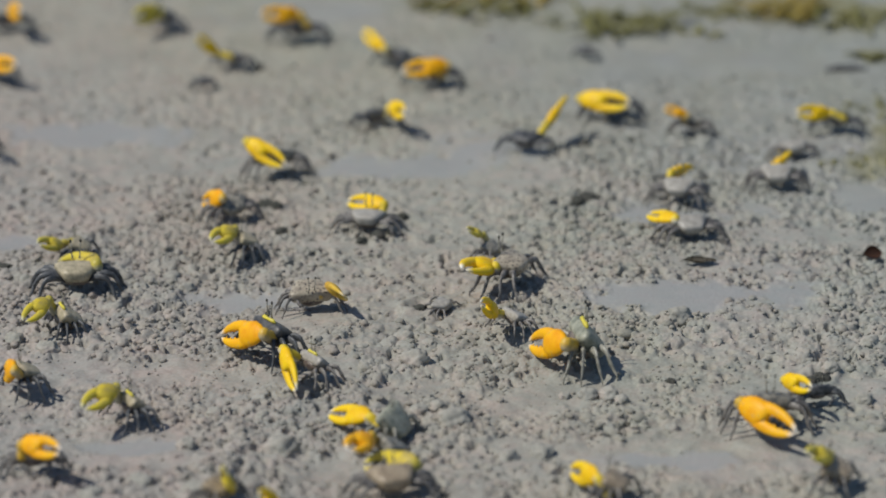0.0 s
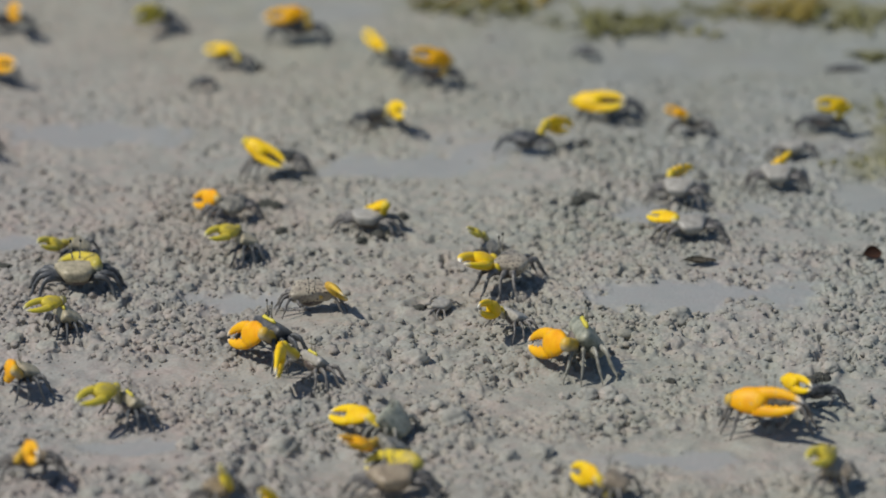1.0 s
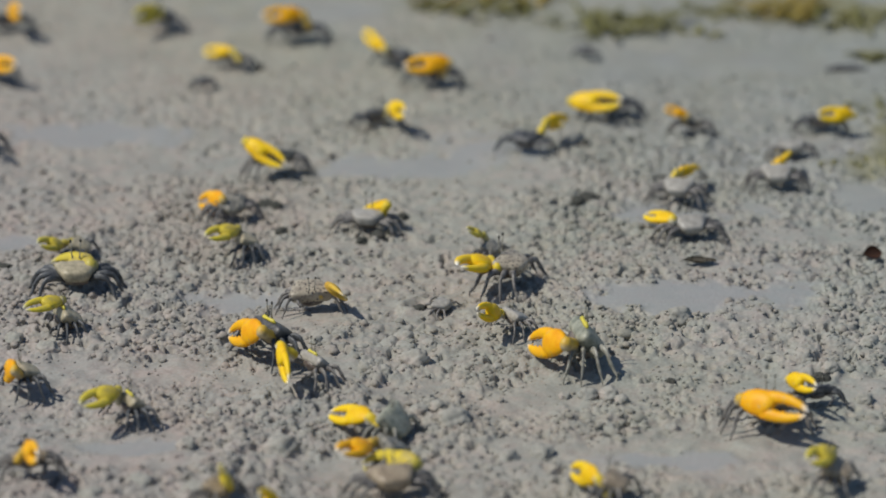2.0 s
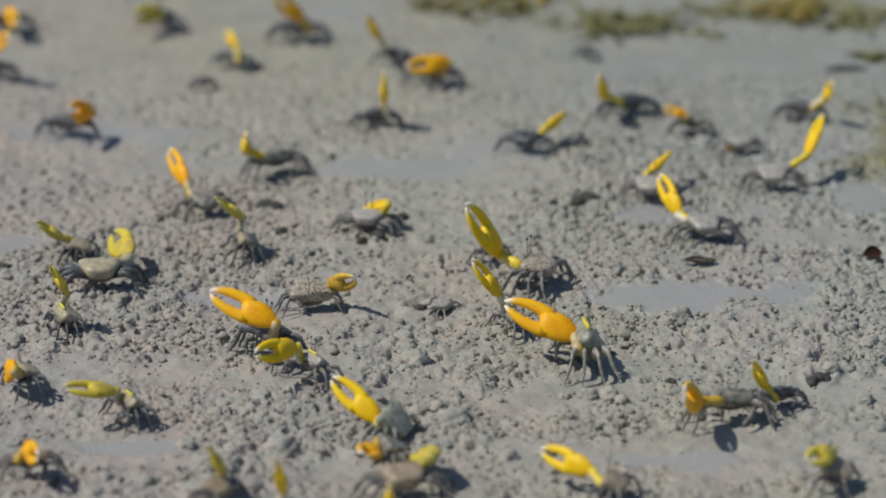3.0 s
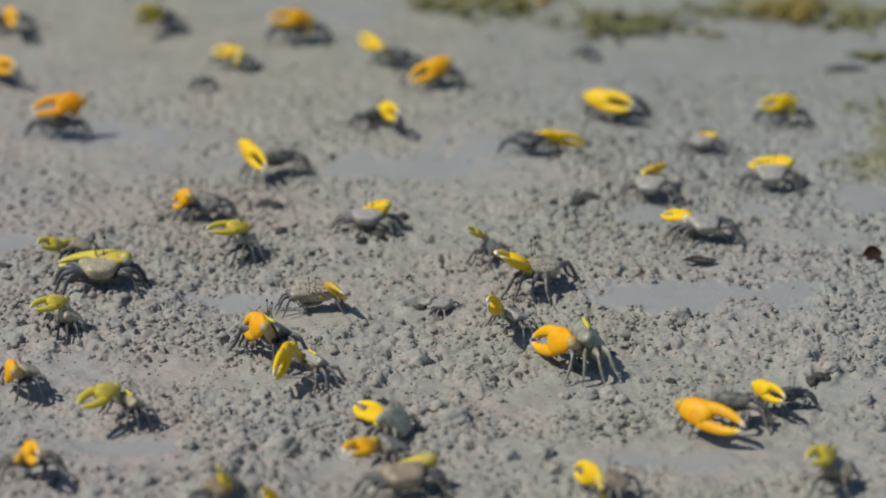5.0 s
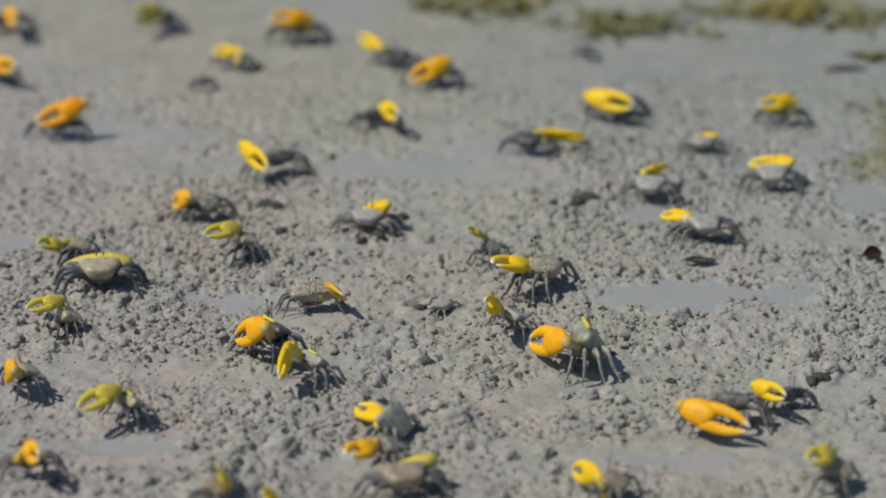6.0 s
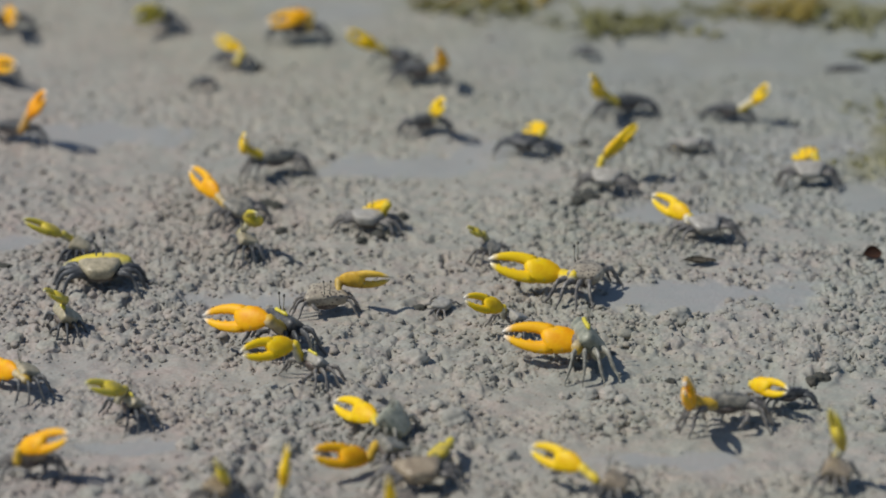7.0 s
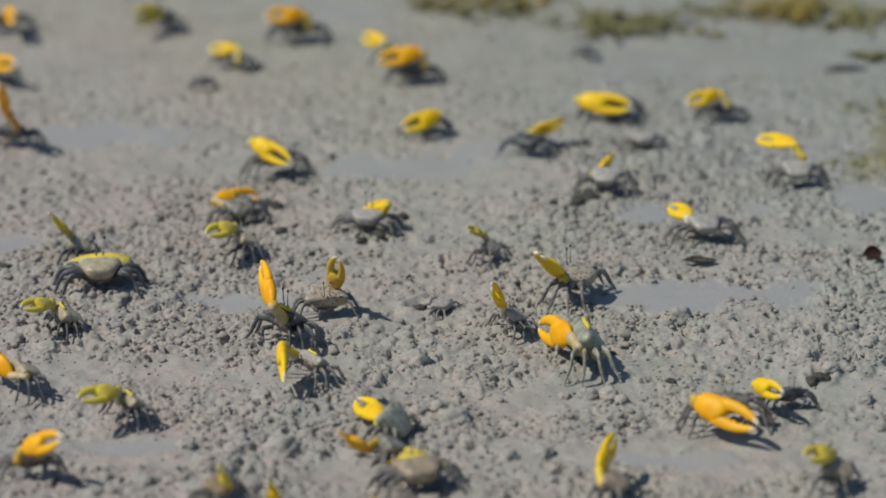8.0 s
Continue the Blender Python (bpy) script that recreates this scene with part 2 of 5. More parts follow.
def plates(x, y, size, seed):
    """Fused, flat-topped clumps of mud with narrow crevices between them, 0..1."""
    u = x / size + 0.45 * value_noise(x * 0.8 / size, y * 0.8 / size, seed + 1) + 0.2 * value_noise(x * 2.3 / size, y * 2.3 / size, seed + 6)
    v = y / size + 0.45 * value_noise(x * 0.8 / size, y * 0.8 / size, seed + 2) + 0.2 * value_noise(x * 2.3 / size, y * 2.3 / size, seed + 7)
    ui, vi = np.floor(u), np.floor(v)
    first, second, top = np.full_like(u, 9.0), np.full_like(u, 9.0), np.zeros_like(u)
    for du in (-1, 0, 1):
        for dv in (-1, 0, 1):
            r = [np.sin((ui + du) * a + (vi + dv) * b + seed * 3.1) * 43758.5453 for a, b in ((127.1, 311.7), (269.5, 183.3), (53.7, 97.3))]
            jx, jy, tall = [q - np.floor(q) for q in r]
            d = np.hypot(ui + du + 0.1 + 0.8 * jx - u, vi + dv + 0.1 + 0.8 * jy - v)
            top = np.where(d < first, tall, top)
            second = np.where(d < first, first, np.minimum(second, d))
            first = np.minimum(first, d)
    open_by = 0.55 + 0.6 * value_noise(x * 0.45 / size, y * 0.45 / size, seed + 9)
    edge = np.clip((second - first) / 0.24, 0, 1) ** 0.5
    return (1 - np.clip(open_by, 0.05, 1) * (1 - edge)) * (0.72 + 0.28 * top)


# Heaps of coarse feeding mud: centre and radius, in metres.
HEAPS = [
    (-0.0415, -0.1613, 0.0260),
    (-0.0115, -0.0964, 0.0240),
    (0.0028, -0.1434, 0.0200),
    (-0.1170, -0.0561, 0.0220),
    (-0.0747, -0.2038, 0.0220),
    (-0.0932, -0.0270, 0.0180),
    (0.0741, -0.0715, 0.0180),
    (0.0516, -0.1320, 0.0140),
    (0.1290, -0.0890, 0.0200),
]


def ground_height(x, y):
    """Height of the mud in metres, with its fused crumbs and heaps."""
    x, y = np.asarray(x, float), np.asarray(y, float)
    near = np.clip((0.5 - np.hypot(x, y)) / 0.1, 0, 1) * np.clip((0.24 - y) / 0.19, 0.14, 1) * (1 - even(x, y)) ** 1.5
    patch = np.clip(0.12 + loose(x, y), 0, 1)
    coarse = np.clip(0.38 + 0.7 * value_noise(x * 22, y * 16, 15) + 0.4 * value_noise(x * 60, y * 50, 16), 0, 1)
    heap = np.zeros_like(x)
    for cx, cy, r in HEAPS:
        heap = np.maximum(heap, np.clip(1.4 - np.hypot(x - cx, (y - cy) * 0.6) / r + 0.4 * value_noise(x * 80, y * 60, 17), 0, 1))
    crumb = 0.0009 * patch * lumps(x, y, 0.0027, 3) + 0.0031 * coarse * plates(x, y, 0.0055, 5) + 0.0018 * np.maximum(coarse, 0.5 * patch) * plates(x, y, 0.0024, 27) + 0.0022 * heap * lumps(x, y, 0.0085, 9)
    crumb += 0.0003 * value_noise(x * 330, y * 330, 51) + 0.00015 * value_noise(x * 640, y * 640, 52)
    holes = 0.0036 * np.clip(patch + 0.2, 0, 1) * np.clip((lumps(x, y, 0.0034, 23) - 0.80) * 8, 0, 1)
    return mud_level(x, y) + near * (crumb - 0.0031 * coarse - holes)


WEED_SPOTS = [(0.0153, 0.2861, 0.03, 0.018), (0.0700, 0.2684, 0.022, 0.022), (0.1431, 0.2926, 0.05, 0.022), (0.1750, 0.2764, 0.025, 0.03),
              (0.1598, 0.0999, 0.016, 0.03), (0.1676, 0.1638, 0.012, 0.03), (0.1054, 0.2845, 0.02, 0.014), (0.1690, 0.1350, 0.016, 0.045), (0.1720, 0.2260, 0.008, 0.012)]


def weed_and_far_tint(x, y):
    best = np.zeros_like(x)
    wobble = 0.5 * value_noise(x * 60, y * 45, 8) + 0.35 * value_noise(x * 160, y * 120, 9)
    for cx, cy, rx, ry in WEED_SPOTS:
        best = np.maximum(best, np.clip(1.1 - np.hypot((x - cx) / rx, (y - cy) / ry) + wobble, 0, 1))
    tufty = np.clip(0.45 + 0.8 * value_noise(x * 11, y * 7, 41) + 0.5 * value_noise(x * 2.3, y * 1.7, 42) + 0.3 * value_noise(x * 50, y * 40, 43), 0, 1)
    lobes = 0.1 * value_noise(x * 6, y * 6, 11) + 0.5 * np.clip(np.abs(x) - 0.3, 0, 1.5) * (0.6 + value_noise(x * 0.9, y * 0.6, 44))
    far = np.clip((y - 0.33 - lobes) / 0.12, 0, 0.75) * tufty
    # Darker olive tint that grows towards the far right, broken by noise.
    far_tint = (0.27 + 0.12 * value_noise(x * 30, y * 18, 21) + 0.1 * value_noise(x * 90, y * 60, 22)) * np.clip((y - 0.07 + 0.7 * x) / 0.2, 0, 1)
    far = np.maximum(far, far_tint)
    return np.maximum(best, far)


def seep(x, y):
    """Wetness of the farther flat, in drifting streaks."""
    streak = 0.55 + 0.4 * value_noise(x * 16, y * 11, 31) + 0.3 * value_noise(x * 50, y * 30, 32)
    return np.clip(streak, 0, 1) * np.clip((y + 1.5 * x - 0.13) / 0.2, 0, 0.75)


def mesh_from(name, verts, faces, mats, smooth=True):
    """A mesh of triangles or quads from numpy arrays."""
    me = bpy.data.meshes.new(name)
    k = faces.shape[1]
    me.vertices.add(len(verts))
    me.vertices.foreach_set("co", np.ascontiguousarray(verts, np.float32).ravel())
    me.loops.add(faces.size)
    me.loops.foreach_set("vertex_index", np.ascontiguousarray(faces, np.int32).ravel())
    me.polygons.add(len(faces))
    me.polygons.foreach_set("loop_start", np.arange(len(faces), dtype=np.int32) * k)
    me.polygons.foreach_set("use_smooth", np.full(len(faces), smooth))
    for m in mats:
        me.materials.append(m)
    me.update()
    me.validate()
    return me


def spread(low, high, step, reach):
    """Even steps from low to high, then ever longer ones out to reach on both sides."""
    inner = np.arange(low, high, step)
    out, d, grow = [], step, 0.0
    while grow < reach:
        d *= 1.3
        grow += d
        out.append(grow)
    return np.concatenate([low - np.array(out[::-1]), inner, inner[-1] + np.array(out)])


def build_ground():
    xs = spread(-0.19, 0.19, 0.00050, 600)
    ys = spread(-0.23, 0.33, 0.00068, 900)
    ys = ys[(ys < 0.06) | (ys > 0.33) | (np.arange(len(ys)) % 2 == 0)]
    gx, gy = np.meshgrid(xs, ys)
    gx, gy = gx.ravel(), gy.ravel()
    wide = len(xs)
    i = np.arange(len(xs) * len(ys)).reshape(len(ys), wide)
    faces = np.stack([i[:-1, :-1], i[:-1, 1:], i[1:, 1:], i[1:, :-1]], -1).reshape(-1, 4)
    me = mesh_from("ground", np.stack([gx, gy, ground_height(gx, gy)], 1), faces, [MUD])
    for name, values in (("film", np.maximum(0.58 * slick(gx, gy), seep(gx, gy))), ("weed_tint", weed_and_far_tint(gx, gy) * 0.9)):
        me.attributes.new(name, "FLOAT", "POINT").data.foreach_set("value", values.astype(np.float32))
    return tagged(new("ground", me), "pale grey tidal mud flat with wet slick patches", "mud flat", kind="structure")


GROUND = build_ground()
SINGLES = []


def ico(level):
    bm = bmesh.new()
    bmesh.ops.create_icosphere(bm, subdivisions=level, radius=1.0)
    v = np.array([x.co[:] for x in bm.verts])
    f = np.array([[x.index for x in g.verts] for g in bm.faces])
    bm.free()
    return v, f


def crumbs(name, label, count, low, high, level, seed, keep, sink, x_reach=0.225, y_low=-0.245, y_high=0.4, single=""):
    """Thousands of mud pellets in one mesh; up to 300 of the near edge are set aside to become pieces of the ground."""
    rng = np.random.default_rng(seed)
    x = rng.uniform(-x_reach, x_reach, count)
    y = rng.uniform(y_low, y_high, count)
    chance = keep(x, y)
    ok = rng.uniform(0, 1, count) < chance
    x, y, chance = x[ok], y[ok], chance[ok]
    n = len(x)
    r = low * (high / low) ** (rng.uniform(0, 1, n) ** 2.2)
    r *= 0.75 + 0.5 * (0.5 + 0.5 * value_noise(x * 45, y * 45, seed + 20))
    v, f = ico(level)
    shape = 1 + rng.normal(0, 0.11, (n, len(v), 1))
    axes = rng.uniform(0.75, 1.2, (n, 1, 3)) * np.array([1.08, 1.08, 0.66])
    spin = rng.uniform(0, 2 * np.pi, n)
    p = v[None] * shape * axes * r[:, None, None]
    c, s = np.cos(spin)[:, None], np.sin(spin)[:, None]
    px, py = p[..., 0] * c - p[..., 1] * s, p[..., 0] * s + p[..., 1] * c
    lift = rng.uniform(*sink, n) * r
    joined = np.ones(n, bool)
    if single:
        edge = np.flatnonzero((np.abs(x) < 0.13) & (y > -0.212))
        near = edge[np.argsort(y[edge])[:300]]
        joined[near] = False
        z = ground_height(x, y) + lift
        SINGLES.extend((single, x[k], y[k], z[k], spin[k], axes[k, 0] * r[k]) for k in near)
    p = np.stack([px + x[:, None], py + y[:, None], p[..., 2] + (ground_height(x, y) + lift)[:, None]], -1)[joined]
    n = len(p)
    faces = (f[None] + (np.arange(n) * len(v))[:, None, None]).reshape(-1, 3)
    return tagged(new(name, mesh_from(name, p.reshape(-1, 3), faces, [PELLET])), label, "mud pellets", kind="stuff")


def crumbly(x, y):
    return loose(x, y) * np.clip((0.2 + 0.25 * x - y) / 0.13, 0.08, 1) * (1 - 0.7 * weed_and_far_tint(x, y))


def heaped(x, y):
    patch = value_noise(x * 22, y * 16, 15) + 0.6 * value_noise(x * 60, y * 50, 16)
    return np.clip(patch * 1.4 + 0.1, 0.02, 0.95) * (1 - even(x, y)) ** 2 * np.clip((0.1 - y) / 0.15, 0.05, 1)


crumbs("mud_pellets", "small rounded mud pellets packed over the flat", 7500, 0.0008, 0.0016, 2, 3, crumbly, (-0.45, 0.2), 0.175, -0.235, 0.07, "mud_pellet")
crumbs("mud_crumbs", "tiny crumbs of mud between the pellets", 13000, 0.0005, 0.0011, 1, 8, crumbly, (-0.5, 0.4), 0.18, -0.235, 0.12)
crumbs("mud_pellets", "small mud pellets strewn over the farther flat", 7000, 0.0007, 0.0015, 1, 7, crumbly, (-0.2, 0.4), 0.215, 0.07, 0.4)
crumbs("mud_clods", "larger rounded clods of feeding mud in heaps", 1600, 0.0014, 0.0027, 2, 4, heaped, (-0.75, 0.0), 0.175, -0.235, 0.1, "mud_lump")
crumbs("mud_grains", "fine grains of crumbled mud", 18000, 0.0003, 0.0007, 1, 5, lambda x, y: 0.2 + 0.8 * crumbly(x, y) - 0.2 * slick(x, y), (0.0, 0.7), 0.19, -0.235, 0.2)


# ---- mesh tools ----
def part(name, bm, mat, parent=None, label=""):
    me = bpy.data.meshes.new(name)
    bm.normal_update()
    bm.to_mesh(me)
    bm.free()
    for f in me.polygons:
        f.use_smooth = True
    me.materials.append(mat)
    ob = new(name, me)
    ob.parent = parent
    return tagged(ob, label)


def again(name, me, parent, label=""):
    ob = new(name, me)
    ob.parent = parent
    return tagged(ob, label)


def tube(bm, points, sizes, sides=8, flat=(1.0, 1.0), hint=(0, 0, 1)):
    """A closed limb through points; sizes are the half widths there, flat scales them across and along hint."""
    pts = [Vector(p) for p in points]
    rings = []
    for i, p in enumerate(pts):
        d = (pts[min(i + 1, len(pts) - 1)] - pts[max(i - 1, 0)]).normalized()
        a = d.cross(Vector(hint))
        a = (a if a.length > 1e-4 else d.cross(Vector((1, 0, 0)))).normalized()
        b = a.cross(d).normalized()
        ring = []
        for k in range(sides):
            w = 2 * math.pi * k / sides
            ring.append(bm.verts.new(p + a * math.cos(w) * sizes[i] * flat[0] + b * math.sin(w) * sizes[i] * flat[1]))
        rings.append(ring)
    for r, q in zip(rings, rings[1:]):
        for k in range(sides):
            bm.faces.new((r[k], r[(k + 1) % sides], q[(k + 1) % sides], q[k]))
    bm.faces.new(rings[0][::-1])
    bm.faces.new(rings[-1])
    bmesh.ops.recalc_face_normals(bm, faces=bm.faces[:])
    return bm


def mm(*points):
    return [tuple(c / 1000 for c in p) for p in points]


# ---- the crabs ----
def carapace_mesh():
    """Broad trapezoid shell: a straight wide front with sharp corners, narrowing to the rear, with shallow grooves."""
    bm = bmesh.new()
    bmesh.ops.create_uvsphere(bm, u_segments=40, v_segments=18, radius=1.0)
    for v in bm.verts:
        x, y, z = v.co
        q = [math.copysign(abs(c) ** e, c) for c, e in ((x, 0.36), (y, 0.36), (z, 0.6))]
        wide = 0.80 + 0.22 * q[1] - 0.14 * max(0, -q[2])
        corner = max(0, q[1]) ** 3 * abs(q[0]) ** 5
        top = 0.35 * math.exp(-((abs(q[0]) - 0.45) / 0.09) ** 2) + 0.3 * math.exp(-((q[1] + 0.15) / 0.1) ** 2) * (abs(q[0]) < 0.5)
        v.co = (7.9e-3 * q[0] * wide * (1 + 0.05 * corner), 4.9e-3 * q[1] + 0.5e-3 * corner - 0.35e-3 * (1 - q[0] ** 2) * (q[1] < 0),
                8.6e-3 + (1.9e-3 if q[2] > 0 else 2.9e-3) * q[2] + 0.7e-3 * (1 - q[0] ** 2) * (1 - 0.5 * q[1] ** 2) - (0.5e-3 * top if q[2] > 0.5 else 0))
    return bm


def under_mesh():
    bm = bmesh.new()
    bmesh.ops.create_uvsphere(bm, u_segments=16, v_segments=10, radius=1.0)
    for v in bm.verts:
        v.co = (5.4e-3 * v.co.x, 4.2e-3 * v.co.y + 0.3e-3, 6.0e-3 + 2.3e-3 * v.co.z)
    return bm


def leg_mesh(i):
    """One of the four walking legs of the right side: long flat upper limb, bent knee, thin foot."""
    y0, y1, y2, y3, out = [(3.2, 7.0, 9.0, 10.6, 0.92), (1.4, 3.2, 4.0, 4.8, 1.08), (-0.6, -1.6, -2.4, -3.0, 1.05), (-2.6, -5.6, -7.6, -9.0, 0.88)][i]
    return tube(bmesh.new(), mm((3.8, y0 * 0.8, 6.2), (5.8, y0 * 0.95, 7.1), (8.4 * out, (y0 + y1) / 2, 7.9), (10.6 * out, y1 * 0.9, 7.5), (11.5 * out, y1 * 0.95, 6.6),
                                (12.6 * out, (y1 + y2) / 2.2, 4.6), (13.2 * out, y2 * 0.9, 2.7), (14.4 * out, y3 * 0.88, 0.9), (14.8 * out, y3 * 0.88, -0.8)),
                [v / 1000 for v in (0.8, 1.15, 1.25, 0.98, 0.72, 0.76, 0.6, 0.38, 0.15)], 8, (0.7, 1.0))


def palm_mesh():
    """Swollen hand with the fixed lower finger and its blunt teeth; the wrist is the origin, the fingers point along x."""
    bm = tube(bmesh.new(), mm((-0.6, 0, 0), (0.6, 0, 0), (2.4, 0, 0.2), (5.0, 0, 0.3), (8.0, 0, 0.2), (10.2, 0, -0.1), (11.6, 0, -0.5), (12.4, 0, -0.9)),
              [v / 1000 for v in (1.0, 2.0, 3.3, 4.3, 4.6, 4.5, 3.9, 2.4)], 16, (0.52, 1.0))
    tube(bm, mm((9.2, 0, -2.3), (11.8, 0, -2.9), (14.8, 0, -3.1), (18.0, 0, -2.9), (21.0, 0, -2.25), (23.4, 0, -1.4), (24.7, 0, -0.8)),
         [v / 1000 for v in (2.5, 2.2, 1.9, 1.65, 1.3, 0.85, 0.25)], 10, (0.7, 1.0))
    for x, r in ((14.2, 0.55), (16.4, 0.75), (19.2, 0.5), (21.6, 0.4)):
        m = Matrix.Translation((x / 1000, 0, (-1.4 if x < 18 else -1.4 + (x - 18) * 0.2) / 1000)) @ Matrix.Diagonal((1, 0.7, 0.9, 1))
        bmesh.ops.create_icosphere(bm, subdivisions=1, radius=r / 1000, matrix=m)
    return bm


def finger_mesh():
    """The movable upper finger, bowed."""
    bm = tube(bmesh.new(), mm((9.4, 0, 2.2), (11.6, 0, 2.9), (14.6, 0, 3.2), (18.0, 0, 3.0), (21.2, 0, 2.3), (23.8, 0, 1.3), (25.4, 0, 0.4)),
              [v / 1000 for v in (2.5, 2.2, 1.95, 1.7, 1.35, 0.9, 0.25)], 10, (0.7, 1.0))
    for x, z, r in ((14.6, 1.5, 0.45), (17.4, 1.5, 0.5), (20.2, 1.2, 0.35)):
        bmesh.ops.create_icosphere(bm, subdivisions=1, radius=r / 1000, matrix=Matrix.Translation((x / 1000, 0, z / 1000)))
    return bm


def arm_mesh(length):
    """Upper arm and wrist joint, from the wrist back along -x."""
    a = length / 1000
    return tube(bmesh.new(), [(0.0012, 0, 0), (0, 0, 0), (-0.0022, 0, 0), (-0.0034, 0, 0), (-0.6 * a, 0, 0), (-0.9 * a, 0, 0), (-a, 0, 0)],
                [0.0016, 0.0024, 0.0023, 0.0018, 0.0023, 0.0021, 0.0012], 10, (0.8, 1.0))


def small_claw_mesh():
    bm = tube(bmesh.new(), mm((-5.0, 4.0, 6.4), (-6.4, 6.4, 6.2), (-5.6, 8.0, 5.2), (-4.0, 8.6, 4.0)), [0.0008, 0.0009, 0.0009, 0.0006], 8)
    tube(bm, mm((-4.3, 8.5, 4.3), (-3.2, 8.8, 3.2), (-2.5, 8.7, 2.3)), [0.0006, 0.0005, 0.0001], 6)
    tube(bm, mm((-4.3, 8.5, 4.2), (-3.6, 8.9, 2.8), (-3.2, 8.8, 2.0)), [0.0006, 0.0005, 0.0001], 6)
    return bm


def stalk_mesh():
    return tube(bmesh.new(), mm((1.1, 4.2, 10.4), (1.25, 4.5, 12.0), (1.45, 4.5, 14.4), (1.55, 4.5, 15.6)), [0.00034, 0.00022, 0.0002, 0.00026], 8)


def eye_mesh():
    bm = bmesh.new()
    bmesh.ops.create_uvsphere(bm, u_segments=10, v_segments=8, radius=0.00048, matrix=Matrix.Translation((0.0016, 0.0045, 0.0162)) @ Matrix.Diagonal((0.85, 0.85, 1.3, 1)))
    return bm


def patch_mesh():
    """Bright band along the front edge of the shell."""
    return tube(bmesh.new(), mm((-3.6, 4.3, 10.6), (-2.4, 4.7, 10.8), (0, 4.9, 10.7), (2.4, 4.7, 10.8), (3.6, 4.3, 10.6)), [0.0003, 0.0007, 0.0005, 0.0007, 0.0003], 8)


MESHES = {}


def shared(key, mat, build):
    """One mesh for all alike parts."""
    if (key, mat.name) not in MESHES:
        me = bpy.data.meshes.new(key)
        bm = build()
        bm.normal_update()
        bm.to_mesh(me)
        bm.free()
        for f in me.polygons:
            f.use_smooth = True
        me.materials.append(mat)
        MESHES[key, mat.name] = me
    return MESHES[key, mat.name]


def mirrored(build):
    def run():
        bm = build()
        bmesh.ops.scale(bm, vec=(-1, 1, 1), verts=bm.verts[:])
        bmesh.ops.reverse_faces(bm, faces=bm.faces[:])
        return bm
    return run


WORDS = {"grey": "mottled grey", "green": "grey-green", "sand": "sandy buff", "pale": "pale cream", "speckled": "black-speckled", "dark": "dark slaty", "brown": "mottled brown"}
BRIGHT = {"amber": "amber-yellow", "orange": "orange", "yellow": "bright yellow", "olive": "mud-smeared olive-yellow", "ochre": "ochre"}


def fiddler_crab(claw, shell, size, side, arm, rear=26, tall=1.0, bulk=1.0, claw_size=1.0, band=False):
    """A fiddler crab at the origin facing +y; side is that of its great claw, arm the upper arm in mm,
    rear the tilt of its shell, tall how high it stands on its legs,
    bulk and claw_size the size of its shell and great claw, band whether the front edge is yellow."""
    root = new("fiddler_crab")
    root.empty_display_size = 0.005
    root.scale = (size, size, size)
    reared = Matrix.Translation((0, 0, 0.0072 + 0.0075 * (tall - 1))) @ pose(0, 0, 0, rear) @ Matrix.Diagonal((bulk, bulk, bulk, 1)) @ Matrix.Translation((0, 0, -0.0072))
    again("carapace", shared("carapace", SHELL[shell], carapace_mesh), root, WORDS[shell] + " shell").matrix_basis = reared
    again("underside", shared("underside", UNDER, under_mesh), root).matrix_basis = reared
    legs = {"green": LEG_PALE, "dark": LEG_DARK, "sand": LEG_DARK}.get(shell, LEG)
    for i in range(4):
        again("leg", shared("leg_r%d" % i, legs, lambda: leg_mesh(i)), root).scale.z = tall
        again("leg", shared("leg_l%d" % i, legs, mirrored(lambda: leg_mesh(i))), root).scale.z = tall
    for build_s, build_e, s in ((stalk_mesh, eye_mesh, "r"), (mirrored(stalk_mesh), mirrored(eye_mesh), "l")):
        stalk = again("eyestalk", shared("stalk_" + s, LEG_PALE, build_s), root)
        stalk.matrix_basis = Matrix.Translation(reared @ Vector((0, 0.0047, 0.0116)) - Vector((0, 0.0044, 0.0108)))
        again("eye", shared("eye_" + s, EYE, build_e), stalk, "black eye")
    if claw == "none":
        again("small_claw", shared("small_1", legs, small_claw_mesh), root)
        again("small_claw", shared("small_-1", legs, mirrored(small_claw_mesh)), root)
        what = "%s fiddler crab with two small claws on the mud" % WORDS[shell]
    else:
        again("small_claw", shared("small_%d" % side, legs, small_claw_mesh if side > 0 else mirrored(small_claw_mesh)), root)
        if band:
            again("front_band", shared("front_band", FACE, patch_mesh), root, "yellow front edge").matrix_basis = reared
        great = again("great_claw", shared("great_claw", CLAW[claw], palm_mesh), root, BRIGHT[claw] + " claw with white tip")
        again("movable_finger", shared("movable_finger", CLAW[claw], finger_mesh), great)
        again("upper_arm", shared("upper_arm_%.1f" % arm, ARM[claw], lambda: arm_mesh(arm)), root)
        great.scale = (claw_size, claw_size, claw_size)
        root["side"], root["tall"] = side, tall
        what = "fiddler crab with %s great claw and %s shell" % (BRIGHT[claw], WORDS[shell])
    return tagged(root, what, "crab", "fiddler crabs on the mud flat")


